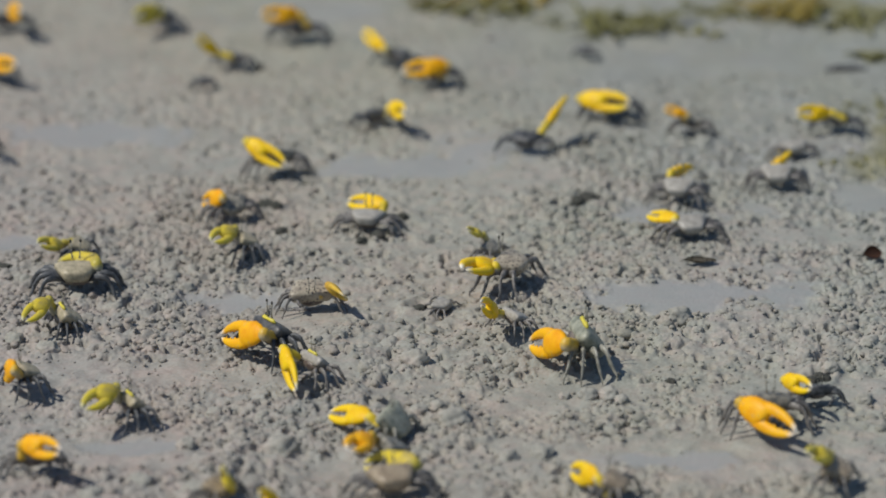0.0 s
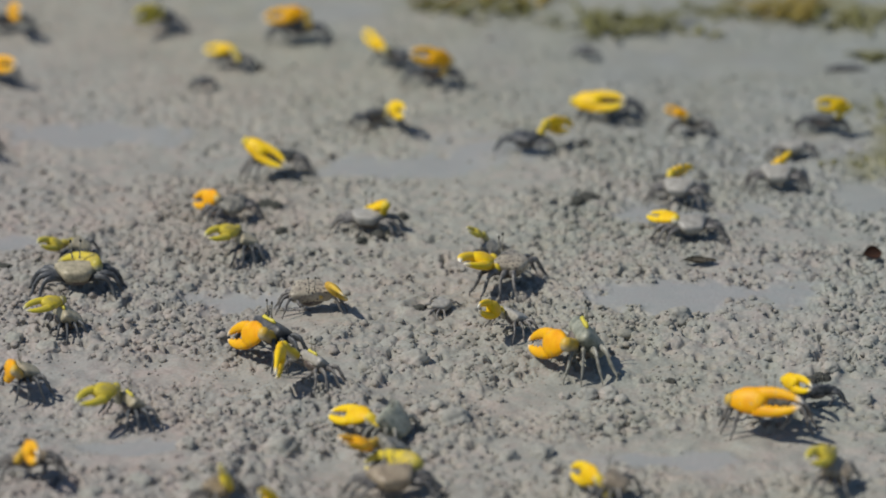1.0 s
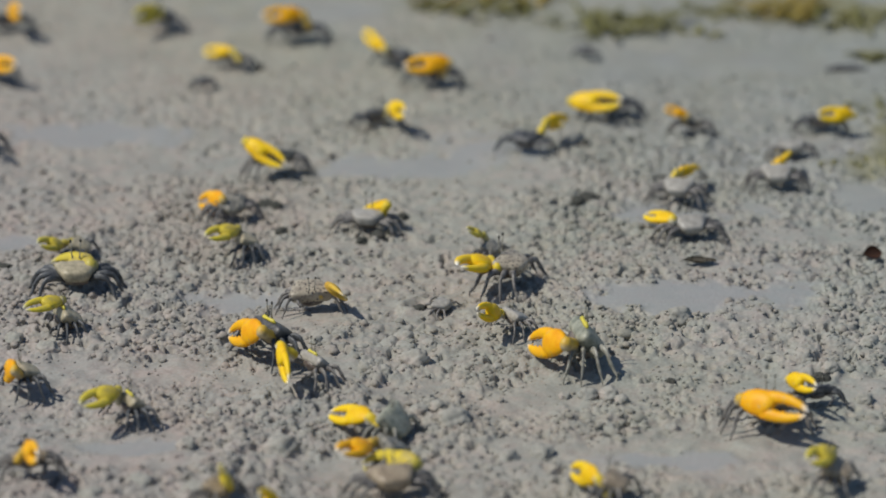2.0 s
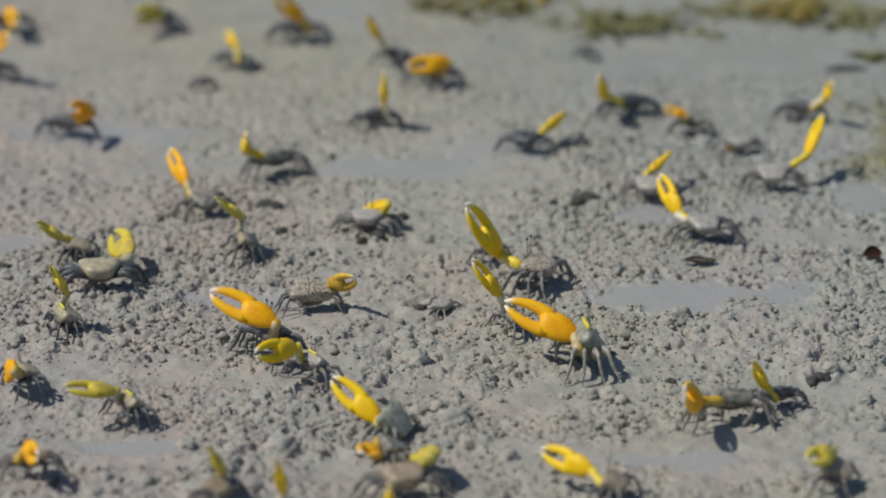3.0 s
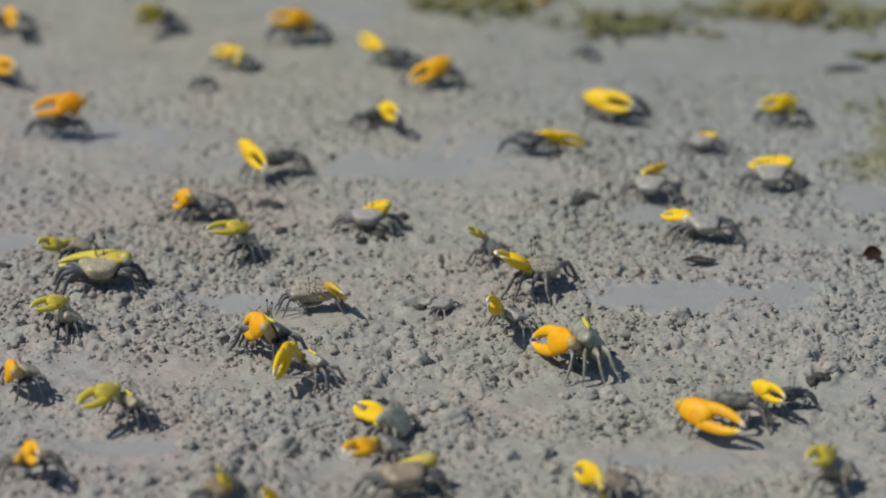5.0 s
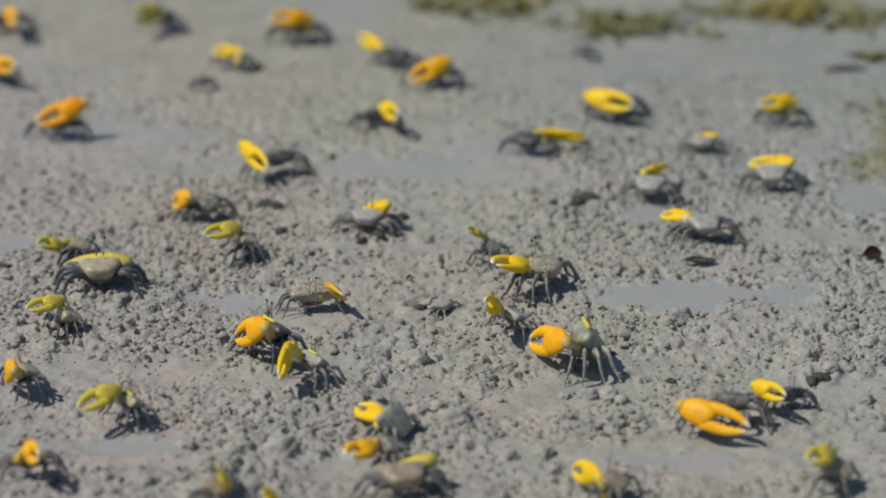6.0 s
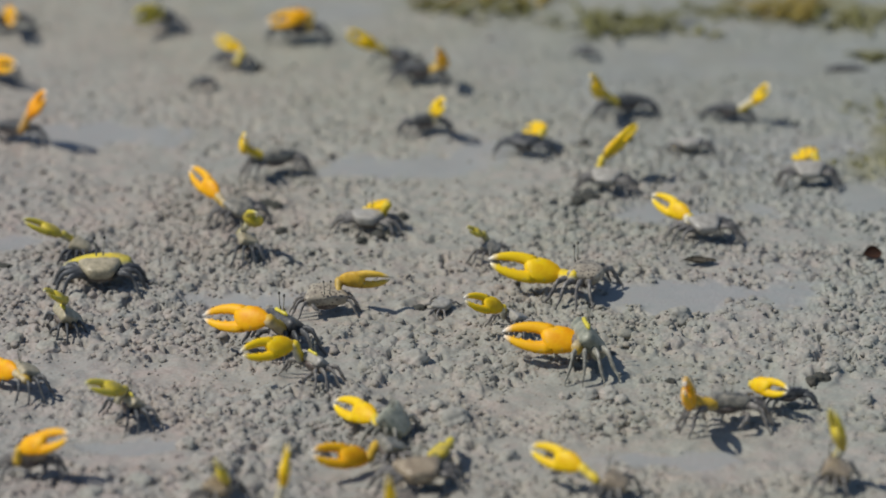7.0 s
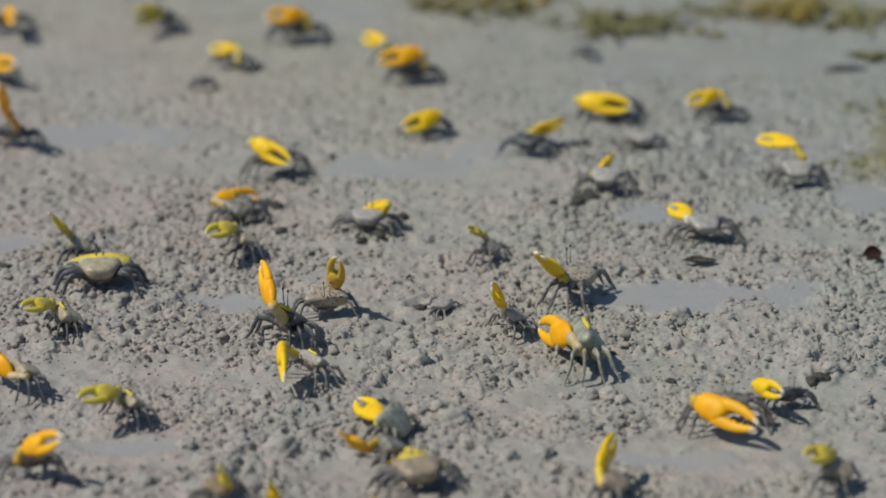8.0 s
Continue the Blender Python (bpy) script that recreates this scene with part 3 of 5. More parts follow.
crab_1 = fiddler_crab("amber", "green", 1, -1, 7.9, 52, 1.08, 1.2, 1, True)
crab_2 = fiddler_crab("amber", "dark", 0.92, -1, 9.5, 36, 1.2, 1.1, 1, True)
crab_3 = fiddler_crab("yellow", "pale", 0.75, 1, 9.5, 40, 1, 1, 1, True)
crab_4 = fiddler_crab("ochre", "speckled", 0.74, -1, 9.5, -10, 0.95, 1.32, 0.95)
crab_5 = fiddler_crab("yellow", "speckled", 0.98, -1, 9.5, 10, 1, 1, 1)
crab_6 = fiddler_crab("yellow", "pale", 0.65, 1, 9.5, 26, 1, 1, 1)
crab_7 = fiddler_crab("amber", "grey", 0.93, 1, 9.5, 14, 1.12, 1, 1)
crab_8 = fiddler_crab("yellow", "dark", 0.6, 1, 9.5, 14, 1, 1, 1)
crab_9 = fiddler_crab("olive", "brown", 0.72, 1, 8.9, 26, 1, 1.2, 1)
crab_10 = fiddler_crab("olive", "sand", 0.74, 1, 9.5, 40, 1, 1, 1, True)
crab_11 = fiddler_crab("amber", "brown", 0.72, 1, 7.3, 26, 1, 1, 1)
crab_12 = fiddler_crab("amber", "sand", 0.75, -1, 9.5, 26, 1, 1, 1)
crab_13 = fiddler_crab("olive", "sand", 0.7, 1, 9.5, 36, 1, 1.25, 0.9, True)
crab_14 = fiddler_crab("olive", "sand", 1.05, 1, 6, 6, 1, 0.92, 0.96)
crab_15 = fiddler_crab("olive", "sand", 0.65, 1, 8.5, 26, 1, 1, 1)
crab_16 = fiddler_crab("amber", "grey", 0.75, -1, 9.5, 26, 1, 1, 0.95)
crab_17 = fiddler_crab("olive", "sand", 0.7, 1, 9.5, 26, 1, 1, 1)
crab_18 = fiddler_crab("yellow", "pale", 0.85, 1, 7.4, 4, 0.7, 0.95, 0.82)
crab_19 = fiddler_crab("yellow", "grey", 0.85, 1, 9.5, 14, 1, 1, 0.85)
crab_20 = fiddler_crab("orange", "dark", 0.8, -1, 9.5, 12, 0.8, 1, 1)
crab_21 = fiddler_crab("amber", "dark", 0.87, -1, 8, 10, 0.8, 1, 0.8)
crab_22 = fiddler_crab("yellow", "dark", 0.75, 1, 9.5, 14, 0.8, 1, 0.8)
crab_23 = fiddler_crab("amber", "dark", 0.8, -1, 9.2, 10, 0.8, 1, 0.92)
crab_24 = fiddler_crab("yellow", "dark", 0.7, -1, 9.5, 10, 0.8, 1, 1)
crab_25 = fiddler_crab("yellow", "dark", 0.84, 1, 9.5, 12, 0.8, 1, 1)
crab_26 = fiddler_crab("yellow", "dark", 0.75, 1, 9.5, 12, 0.8, 1, 1)
crab_27 = fiddler_crab("amber", "grey", 0.6, 1, 6.1, 26, 1, 1, 0.62)
crab_28 = fiddler_crab("yellow", "pale", 0.64, 1, 6, 5, 0.75, 1, 0.5)
crab_29 = fiddler_crab("yellow", "pale", 0.78, 1, 9.5, 24, 1, 1, 1)
crab_30 = fiddler_crab("yellow", "dark", 0.7, -1, 9.5, 12, 0.8, 1, 0.86)
crab_31 = fiddler_crab("yellow", "pale", 0.75, -1, 8, 22, 1, 1, 1)
crab_32 = fiddler_crab("yellow", "pale", 0.87, -1, 6.2, 20, 0.85, 0.9, 0.8)
crab_33 = fiddler_crab("olive", "grey", 0.56, 1, 8.5, 26, 1, 1, 0.8)
crab_34 = fiddler_crab("olive", "dark", 0.78, -1, 6, 26, 0.8, 1, 1)
crab_35 = fiddler_crab("amber", "dark", 0.75, -1, 7.7, 26, 0.8, 1, 1)
crab_36 = fiddler_crab("amber", "dark", 0.7, 1, 9.5, 26, 0.8, 1, 1)
crab_37 = fiddler_crab("yellow", "dark", 0.66, -1, 9.5, 26, 0.8, 1, 0.78)
crab_38 = fiddler_crab("none", "dark", 0.38, 1, 0, 20, 1.1, 1, 1)
crab_39 = fiddler_crab("none", "dark", 0.4, 1, 0, 15, 1, 1, 1)
crab_40 = fiddler_crab("none", "pale", 0.55, 1, 0, 5, 0.48, 1, 1)
crab_41 = fiddler_crab("yellow", "green", 0.78, -1, 6.6, 50, 1, 1.28, 1)
crab_42 = fiddler_crab("amber", "grey", 0.78, 1, 8.7, 26, 1, 1, 1)
crab_43 = fiddler_crab("olive", "brown", 0.95, 1, 8.8, 8, 0.8, 1.02, 0.92)
crab_44 = fiddler_crab("olive", "brown", 0.7, 1, 7.6, 26, 1, 1, 1)
crab_45 = fiddler_crab("yellow", "grey", 0.68, 1, 9.5, 26, 1, 1, 1)
crab_46 = fiddler_crab("yellow", "grey", 0.68, 1, 7.1, 26, 1, 1, 1)
crab_47 = fiddler_crab("yellow", "brown", 0.72, -1, 9.5, 26, 1, 1, 1)


# ---- small things lying about ----
def blade_tuft(name, x, y, count, high, spread_by, mat, seed, label):
    """A low tuft of limp algae blades."""
    rng = random.Random(seed)
    bm = bmesh.new()
    for _ in range(count):
        a, d = rng.uniform(0, 6.28), spread_by * rng.random() ** 0.6
        bx, by = math.cos(a) * d * 1.5, math.sin(a) * d
        h, lean, to = high * rng.uniform(0.1, 0.5), high * rng.uniform(0.6, 1.6), rng.uniform(0, 6.28)
        tip = (bx + math.cos(to) * lean, by + math.sin(to) * lean, h)
        mid = (bx + math.cos(to) * lean * 0.35, by + math.sin(to) * lean * 0.35, h * 0.7)
        tube(bm, [(bx, by, -0.002), mid, tip], [0.0011, 0.0012, 0.0004], 4, (1.0, 0.4))
    ob = part(name, bm, mat)
    ob.location = (x, y, float(mud_level([x], [y])[0]))
    return tagged(ob, label, "algae", "algae tufts on the mud")


def resting(x, y, reach):
    """Height at which something of this reach lies on the rough mud."""
    a, b = np.meshgrid(np.linspace(-reach, reach, 9), np.linspace(-reach, reach, 9))
    return float(np.percentile(ground_height(x + a.ravel(), y + b.ravel()), 80))


def curled_leaf(x, y, size, turn, mat, label, broad=0.42, tilt=0):
    bm = bmesh.new()
    grid = [[None] * 7 for _ in range(11)]
    for i in range(11):
        for j in range(7):
            u, v = i / 5 - 1, j / 3 - 1
            w = (1 - abs(u) ** 2.2) * broad + 0.03
            grid[i][j] = bm.verts.new((u * size, v * w * size, size * (0.10 + 0.30 * abs(v) ** 2 * w * 2 + 0.12 * u * u + 0.04 * math.sin(5 * u + 3 * v))))
    for i in range(10):
        for j in range(6):
            bm.faces.new((grid[i][j], grid[i + 1][j], grid[i + 1][j + 1], grid[i][j + 1]))
    bmesh.ops.solidify(bm, geom=bm.faces[:], thickness=0.0003)
    ob = part("dead_leaf", bm, mat)
    ob.matrix_basis = pose(x, y, resting(x, y, size * 0.6) + 0.0002 + 0.4 * size * math.sin(radians(tilt)), tilt, 0, turn)
    return tagged(ob, label, "leaf")


def clod_mesh(seed):
    """A rounded clod with a few dents."""
    bm = bmesh.new()
    bmesh.ops.create_icosphere(bm, subdivisions=4, radius=1.0)
    off = Vector((seed * 7.3, seed * 1.7, 0))
    for v in bm.verts:
        d = v.co.normalized()
        v.co = d * (1 + 0.30 * noise.noise(d * 1.3 + off) + 0.14 * noise.noise(d * 3.2 + off) + 0.09 * noise.noise(d * 7 + off) + 0.03 * noise.noise(d * 15 + off))
        v.co.z *= 0.82
    return bm


def clods(spots, mat=None, words="rounded clod of grey mud among pellets", big="large rounded clod of grey mud"):
    for k, (x, y, r) in enumerate(spots):
        rng = random.Random(k * 31 + int(r * 100))
        ob = again("mud_clod", shared("clod_%d" % rng.randrange(7), mat or CLOD, lambda: clod_mesh(rng.randrange(90))), None)
        size = r / 1000
        ob.matrix_basis = pose(x, y, float(mud_level([x], [y])[0]) + size * (0.2 if mat is None else 0.36), 0, 0, rng.uniform(0, 360)) @ Matrix.Diagonal((size, size, size, 1))
        tagged(ob, big if r > 3 else words, "mud clod", "mud clods on the flat")


clods([
    (-0.1079, -0.0546, 3.3), (-0.1198, -0.0462, 3.0), (-0.1001, -0.0356, 3.0), (-0.0913, -0.0259, 3.7),
    (-0.1400, -0.0303, 3.0), (-0.0979, -0.0270, 2.6), (-0.0853, -0.0324, 2.6), (-0.1258, -0.0905, 3.7),
    (-0.1233, -0.0845, 2.8), (-0.0767, -0.1705, 3.0), (-0.0698, -0.1434, 2.6), (-0.0712, -0.2063, 4.4),
    (-0.0880, -0.2010, 4.1), (-0.1021, -0.2100, 3.7), (-0.1374, -0.0821, 3.0),
])
clods([
    (-0.0087, -0.1012, 4.8), (-0.0169, -0.0875, 3.3), (-0.0125, -0.0826, 3.3), (-0.0238, -0.1065, 3.0),
    (-0.0043, -0.0865, 2.6), (-0.0184, -0.1113, 3.0), (-0.0368, -0.1502, 2.6), (0.0036, -0.1528, 5.2),
    (-0.0016, -0.1388, 2.6), (-0.0076, -0.1416, 3.0), (-0.0479, -0.1726, 5.2), (-0.0415, -0.1622, 3.3),
    (-0.0286, -0.1292, 2.2), (-0.0550, -0.1457, 2.6), (-0.0404, -0.0860, 2.2), (-0.0333, -0.0816, 2.6),
    (-0.0259, -0.0910, 2.2), (0.0171, -0.1056, 1.9), (0.0296, -0.1752, 3.3), (0.0195, -0.1791, 3.0),
])
clods([
    (0.0763, -0.0654, 4.1), (0.0820, -0.0760, 2.2), (0.0717, -0.0821, 3.0), (0.1124, -0.0720, 3.0),
    (0.1363, -0.0880, 3.7), (0.1288, -0.0910, 2.2), (0.0516, -0.1306, 3.3), (0.0447, -0.1301, 3.0),
    (0.0550, -0.1343, 2.6), (0.0377, -0.1292, 1.9), (0.0695, -0.1542, 2.2), (0.1215, -0.1108, 2.6),
    (0.0971, -0.0811, 2.2), (0.0927, -0.0659, 1.9), (0.0453, -0.0587, 2.6), (0.1298, -0.1343, 2.6),
    (0.0877, -0.0860, 2.0),
])
# Near-black lumps; those around crab_18 stand in for the shadow beneath it.
clods([
    (0.0508, 0.0453, 4.4), (0.0475, 0.0423, 2.4), (-0.0619, 0.0453, 4.2), (-0.0586, 0.0423, 2.4),
    (-0.0551, 0.0130, 2.4), (0.1178, -0.1170, 3.0), (-0.1471, -0.0194, 3.0), (0.0708, -0.1189, 1.8),
    (-0.0072, -0.0556, 2.8), (0.1150, -0.1208, 2.0), (0.0543, 0.0483, 2.4), (-0.0353, 0.0269, 2.2),
    (-0.0141, 0.0299, 2.0), (-0.0278, 0.0045, 2.0), (-0.0224, 0.0079, 2.4), (-0.0182, 0.0119, 1.8),
    (0.1319, 0.1349, 1.8), (0.0968, 0.1268, 1.6), (-0.0711, 0.2055, 1.8), (0.0520, 0.1110, 2.2),
], DARK_CLOD, "dark wet lump of mud at a burrow, darkened to stand for shade", "dark wet lump of mud at a burrow, darkened to stand for shade")
for k, (tx, ty, tn, th, ts, tm) in enumerate((
        (0.0129, 0.2796, 50, 0.009, 0.016, WEED), (0.0685, 0.2600, 44, 0.011, 0.016, WEED), (0.1169, 0.2845, 24, 0.007, 0.016, WEED),
        (0.1422, 0.2829, 50, 0.012, 0.010, WEED_GOLD), (0.1662, 0.2684, 40, 0.009, 0.016, WEED), (0.1637, 0.1568, 14, 0.006, 0.012, WEED),
        (0.1557, 0.0903, 12, 0.004, 0.014, WEED), (0.0200, 0.2992, 60, 0.010, 0.02, WEED_GOLD), (0.1034, 0.2526, 12, 0.006, 0.006, WEED), (0.1720, 0.2260, 16, 0.006, 0.006, WEED))):
    blade_tuft("algae_tuft", tx, ty, tn, th, ts, tm, 40 + k, "low olive tuft of limp algae at the flat's edge" if tm is WEED else "golden-brown tuft of algae at the flat's edge")
curled_leaf(0.1451, -0.0084, 0.0034, 12, LEAF, "small reddish-brown curled dead leaf on mud", 0.75, 38)
curled_leaf(0.0863, -0.0150, 0.0057, -3, LEAF_GREY, "flat grey-brown dead leaf lying on mud", 0.36, 2)


def wet_stick(x, y, length, turn):
    """A short waterlogged stick, slightly bent, with a stub."""
    bm = tube(bmesh.new(), [(-length / 2, 0, 0), (-length / 5, 0.0006, 0.0004), (length / 5, 0, 0.0003), (length / 2, -0.0008, 0)], [0.0009, 0.0013, 0.0012, 0.0006], 8)
    tube(bm, [(length / 8, 0, 0), (length / 5, 0.003, 0.0012)], [0.0007, 0.0003], 6)
    ob = part("stick", bm, STICK)
    ob.matrix_basis = pose(x, y, resting(x, y, 0.002) + 0.0007, 0, 0, turn)
    return tagged(ob, "short dark waterlogged stick lying on wet mud", "stick")


wet_stick(0.1575, 0.2070, 0.016, 4)


# ---- the pellets and lumps of the near edge, one by one ----
def pellet_mesh(seed):
    rng = random.Random(seed)
    bm = bmesh.new()
    bmesh.ops.create_icosphere(bm, subdivisions=2, radius=1.0)
    for v in bm.verts:
        v.co *= 1 + rng.gauss(0, 0.11)
    return bm


for k, (name, x, y, z, spin, axes) in enumerate(SINGLES):
    ob = again(name, shared("pellet_%d" % (k % 24), SINGLE_PELLET, lambda: pellet_mesh(700 + k % 24)), GROUND)
    ob.matrix_basis = pose(x, y, z, 0, 0, math.degrees(spin)) @ Matrix.Diagonal((*axes, 1))


# ---- what moves ----
def stroll(crab, heading, rows):
    """A crab's way over the mud: seconds, x, y and z in mm."""
    walk(crab, [(t, pose(x / 1000, y / 1000, z / 1000, 0, 0, heading)) for t, x, y, z in rows])
    beats = [0.0]
    for (t0, x0, y0, _), (t1, x1, y1, _) in zip(rows, rows[1:]):
        if math.hypot(x1 - x0, y1 - y0) > 3:
            steps = max(2, round((t1 - t0) / 0.1))
            beats += [t0 + (t1 - t0) * k / steps for k in range(steps + 1)]
    if len(beats) > 1:
        for i, leg in enumerate(c for c in crab.children if c.name.startswith("leg")):
            still = {beats[0], beats[-1]} | {r[0] for r in rows}
            swing = [(t, 0 if t in still else 9 * (-1) ** (k + i // 2 + i)) for k, t in enumerate(sorted(set(beats + [8.0])))]
            walk(leg, [(t, pose(0, 0, 0.0004 * (a > 0), 0, -a * 0.3, a)) for t, a in swing])


def wave(crab, rows):
    """Its great claw: seconds, the wrist in mm in the crab's own space, and the claw's turn; the upper arm follows the wrist."""
    parts = {c.name.split(".")[0]: c for c in crab.children}
    shoulder = Vector((5.2 * crab["side"], 3.6, 8.4 + 7.5 * (crab["tall"] - 1))) / 1000
    claw_rows = [(t, pose(x / 1000, y / 1000, z / 1000, rx, ry, rz)) for t, x, y, z, rx, ry, rz in rows]
    reach = [(t, m.translation, (m.translation - shoulder).normalized()) for t, m in claw_rows]
    arm_rows, turn, old = [], reach[0][2].to_track_quat("X", "Z"), reach[0]
    for t, wrist, way in reach:
        if old[2].angle(way) > 1.3:
            half = old[2] + way + Vector((0, 0, 0.4))
            turn = old[2].rotation_difference(half.normalized()) @ turn
            old = ((old[0] + t) / 2, (old[1] + wrist) / 2, half.normalized())
            arm_rows.append((old[0], Matrix.Translation(old[1]) @ turn.to_matrix().to_4x4()))
        turn = old[2].rotation_difference(way) @ turn
        arm_rows.append((t, Matrix.Translation(wrist) @ turn.to_matrix().to_4x4()))
        old = (t, wrist, way)
    walk(parts["great_claw"], claw_rows)
    walk(parts["upper_arm"], arm_rows)


def motions():
    stroll(crab_1, 100, [(0, 44.4, -104.6, -1.0), (2, 44.4, -104.6, -1.0), (2.8, 44.9, -105.8, -0.9), (8, 44.9, -105.8, -0.9)])
    wave(crab_1, [(0, -11.9, 8.5, 12.4, 20, 18, 17), (1.5, -11.9, 8.5, 12.4, 20, 18, 18), (2.3, -11.8, 8.6, 12.6, 20, 18, 18), (2.8, -0.8, 2.3, 8.9, 36, -8, 64), (3, -0.2, 3.1, 10.2, 38, -22, 65), (3.2, 0.2, 5.8, 10.1, 25, -6, 33), (3.5, -0.1, 4.9, 9.7, 13, 7, 10), (4, -2.2, 5.4, 9.6, 14, 12, 15), (4.5, -7.8, 5.7, 11.8, 18, 17, 20), (6, -9.6, 8.5, 12.6, 20, 18, 17), (6.5, -9.6, 8.5, 12.6, 20, 18, 17), (6.72, -9.6, 8.5, 12.6, 20, 18, 17), (7, -1.2, 1.5, 8.4, 36, -5, 72), (7.2, -0.9, 2.4, 8.7, 38, -18, 67), (7.5, 0.1, 5.8, 9.7, 20, 0, 22), (8, 0, 4.9, 10.1, 14, 11, 13)])
    stroll(crab_2, 125, [(0, -53.6, -97.7, -1.2), (6.7, -53.6, -97.7, -1.2), (7, -50.0, -91.6, -1.0), (7.5, -49.4, -85.7, -0.6), (8, -48.9, -88.2, -0.8)])
    wave(crab_2, [(0, -8.8, 9.7, 13.9, 23, 18, 5), (0.5, -8.8, 9.7, 13.9, 22, 18, 3), (1, -8.7, 9.8, 14.1, 20, 21, -1), (1.5, -8.2, 10, 14.8, 20, 21, -3), (2.3, -8.2, 10, 14.8, 20, 21, -3), (2.8, -10.8, 5.4, 16.3, 34, 5, 36), (3, -10.3, 5.6, 17.2, 40, -22, 40), (3.2, -9.7, 5.8, 18.1, 43, -35, 32), (3.5, -7.4, 7.7, 20.2, 22, -10, -1), (4, -8.5, 8, 17.4, 13, 7, -15), (4.5, -8.1, 8.9, 16.8, 11, 15, -17), (6, -8.6, 8.6, 16.3, 18, 27, -4), (6.5, -8.6, 8.6, 16.3, 18, 26, -3), (6.72, -8.5, 8.6, 16.3, 18, 26, -3), (7, -6.9, 11.2, 15.9, 32, 6, 31), (7.2, -7.3, 9.6, 17.5, 36, -8, 46), (7.5, -6.4, 11, 17.3, 31, -21, 9), (8, -5.8, 10.5, 19.3, 9, -15, -23)])
    stroll(crab_3, 125, [(0, -39.8, -117.6, -0.8), (8, -39.8, -117.6, -0.8)])
    wave(crab_3, [(0, 6.5, 11.9, 14.6, -13, 22, 161), (0.5, 6.2, 10.7, 16, 7, 16, 136), (1, 6.9, 11.6, 16, 4, 9, 141), (1.5, 7.6, 12.6, 16, -9, 16, 156), (2.3, 7.6, 12.6, 16, -9, 16, 156), (2.8, 3.1, 7.1, 14.6, 25, -12, 100), (3, 3.3, 7, 15.3, 23, -10, 104), (3.2, 4, 7.9, 15.3, 20, -8, 113), (3.5, 4.7, 8.9, 15.3, 16, 1, 121), (4, 4.9, 8.7, 16, 13, 14, 127), (4.5, 4.9, 8.7, 16, 13, 12, 128), (6, 4.9, 8.7, 16, 7, 11, 135), (6.5, 4.9, 8.7, 16, 7, 11, 135), (6.72, 4.9, 8.7, 16, 7, 11, 135), (7, 4.3, 7.7, 16.4, 31, -3, 87), (7.2, 5, 7.2, 18.6, 31, -22, 88), (7.5, 5.3, 8.4, 17.5, 23, -24, 104), (8, 7.2, 12, 16, -4, 14, 150)])
    stroll(crab_4, -170, [(0, -43.5, -55.7, -0.4), (6.7, -43.2, -55.7, -0.4), (7, -38.4, -60.0, 0.0), (8, -38.4, -61.2, 0.1)])
    wave(crab_4, [(0, -8.7, -0.9, 9.3, 41, -9, 99), (1.5, -8.7, -0.9, 9.3, 41, -9, 99), (2.3, -8.6, -0.9, 9.3, 41, -9, 99), (2.8, -9, -0.8, 9.3, 38, -23, 107), (3, -9.3, -0.8, 9.3, 34, -27, 113), (3.2, -9.2, -0.8, 9.3, 34, -25, 114), (3.5, -8.9, -0.8, 9.3, 40, -23, 102), (4, -8.4, -0.7, 8.9, 41, -22, 101), (4.5, -8.4, -0.9, 9.3, 41, -13, 100), (6.5, -8.2, -0.9, 9.3, 41, -9, 99), (6.72, -8.2, -1, 9.3, 41, -9, 99), (7, -6.7, -2.7, 13.3, 20, -9, 153), (7.2, -9.9, -3.3, 16.6, 23, -13, 137), (7.5, -6, -2.6, 12.8, 47, -58, 89), (8, -4.6, -2.1, 10.7, 49, -54, 88)])
    stroll(crab_5, 65, [(0, 22.6, -36.2, -0.1), (2, 22.6, -36.2, -0.1), (2.8, 27.4, -31.1, -0.4), (3, 31.9, -38.4, -0.1), (4.5, 33.2, -39.4, -0.2), (6.7, 33.8, -39.5, -0.1), (7, 47.2, -45.5, 0.1), (8, 44.6, -48.4, 0.2)])
    wave(crab_5, [(0, -0.3, 6.1, 7.2, 69, -15, 179), (0.5, -0.8, 6.9, 6.9, 68, -34, -179), (1, -0.1, 6.9, 8.7, 69, -16, 179), (1.5, -0.2, 6.8, 8.3, 69, -15, 179), (2.3, -1, 8.1, 7.9, 69, -15, 179), (2.8, -1.6, 8.9, 7.3, 36, -35, 147), (3, -2.3, 13.4, 10.8, 30, -56, 148), (3.2, -1.4, 13.4, 13, 60, -54, -159), (3.5, 0.2, 7.8, 10.4, 68, -29, -178), (4, -0, 6.3, 8.2, 69, -19, 178), (4.5, -0.1, 6.2, 8, 69, -29, 179), (6, 0.5, 5.3, 8.3, 71, -18, 173), (6.5, 0.4, 5.4, 8.3, 71, -18, 173), (6.72, 0.4, 5.5, 8.3, 71, -18, 173), (6.87, -0.6, 6.9, 7.4, 46, -10, 145), (7, -1.6, 8.3, 6.5, 36, -13, 116), (7.2, -0.9, 6.7, 6.6, 40, -34, 115), (7.5, 0.3, 8.1, 11.1, 49, -59, 112), (7.75, -0, 7.3, 9.3, 46, -44, 135), (8, -0.3, 6.4, 7.6, 68, -35, -178)])
    stroll(crab_6, 120, [(0, 23.2, -77.9, -0.1), (8, 23.2, -77.9, -0.1)])
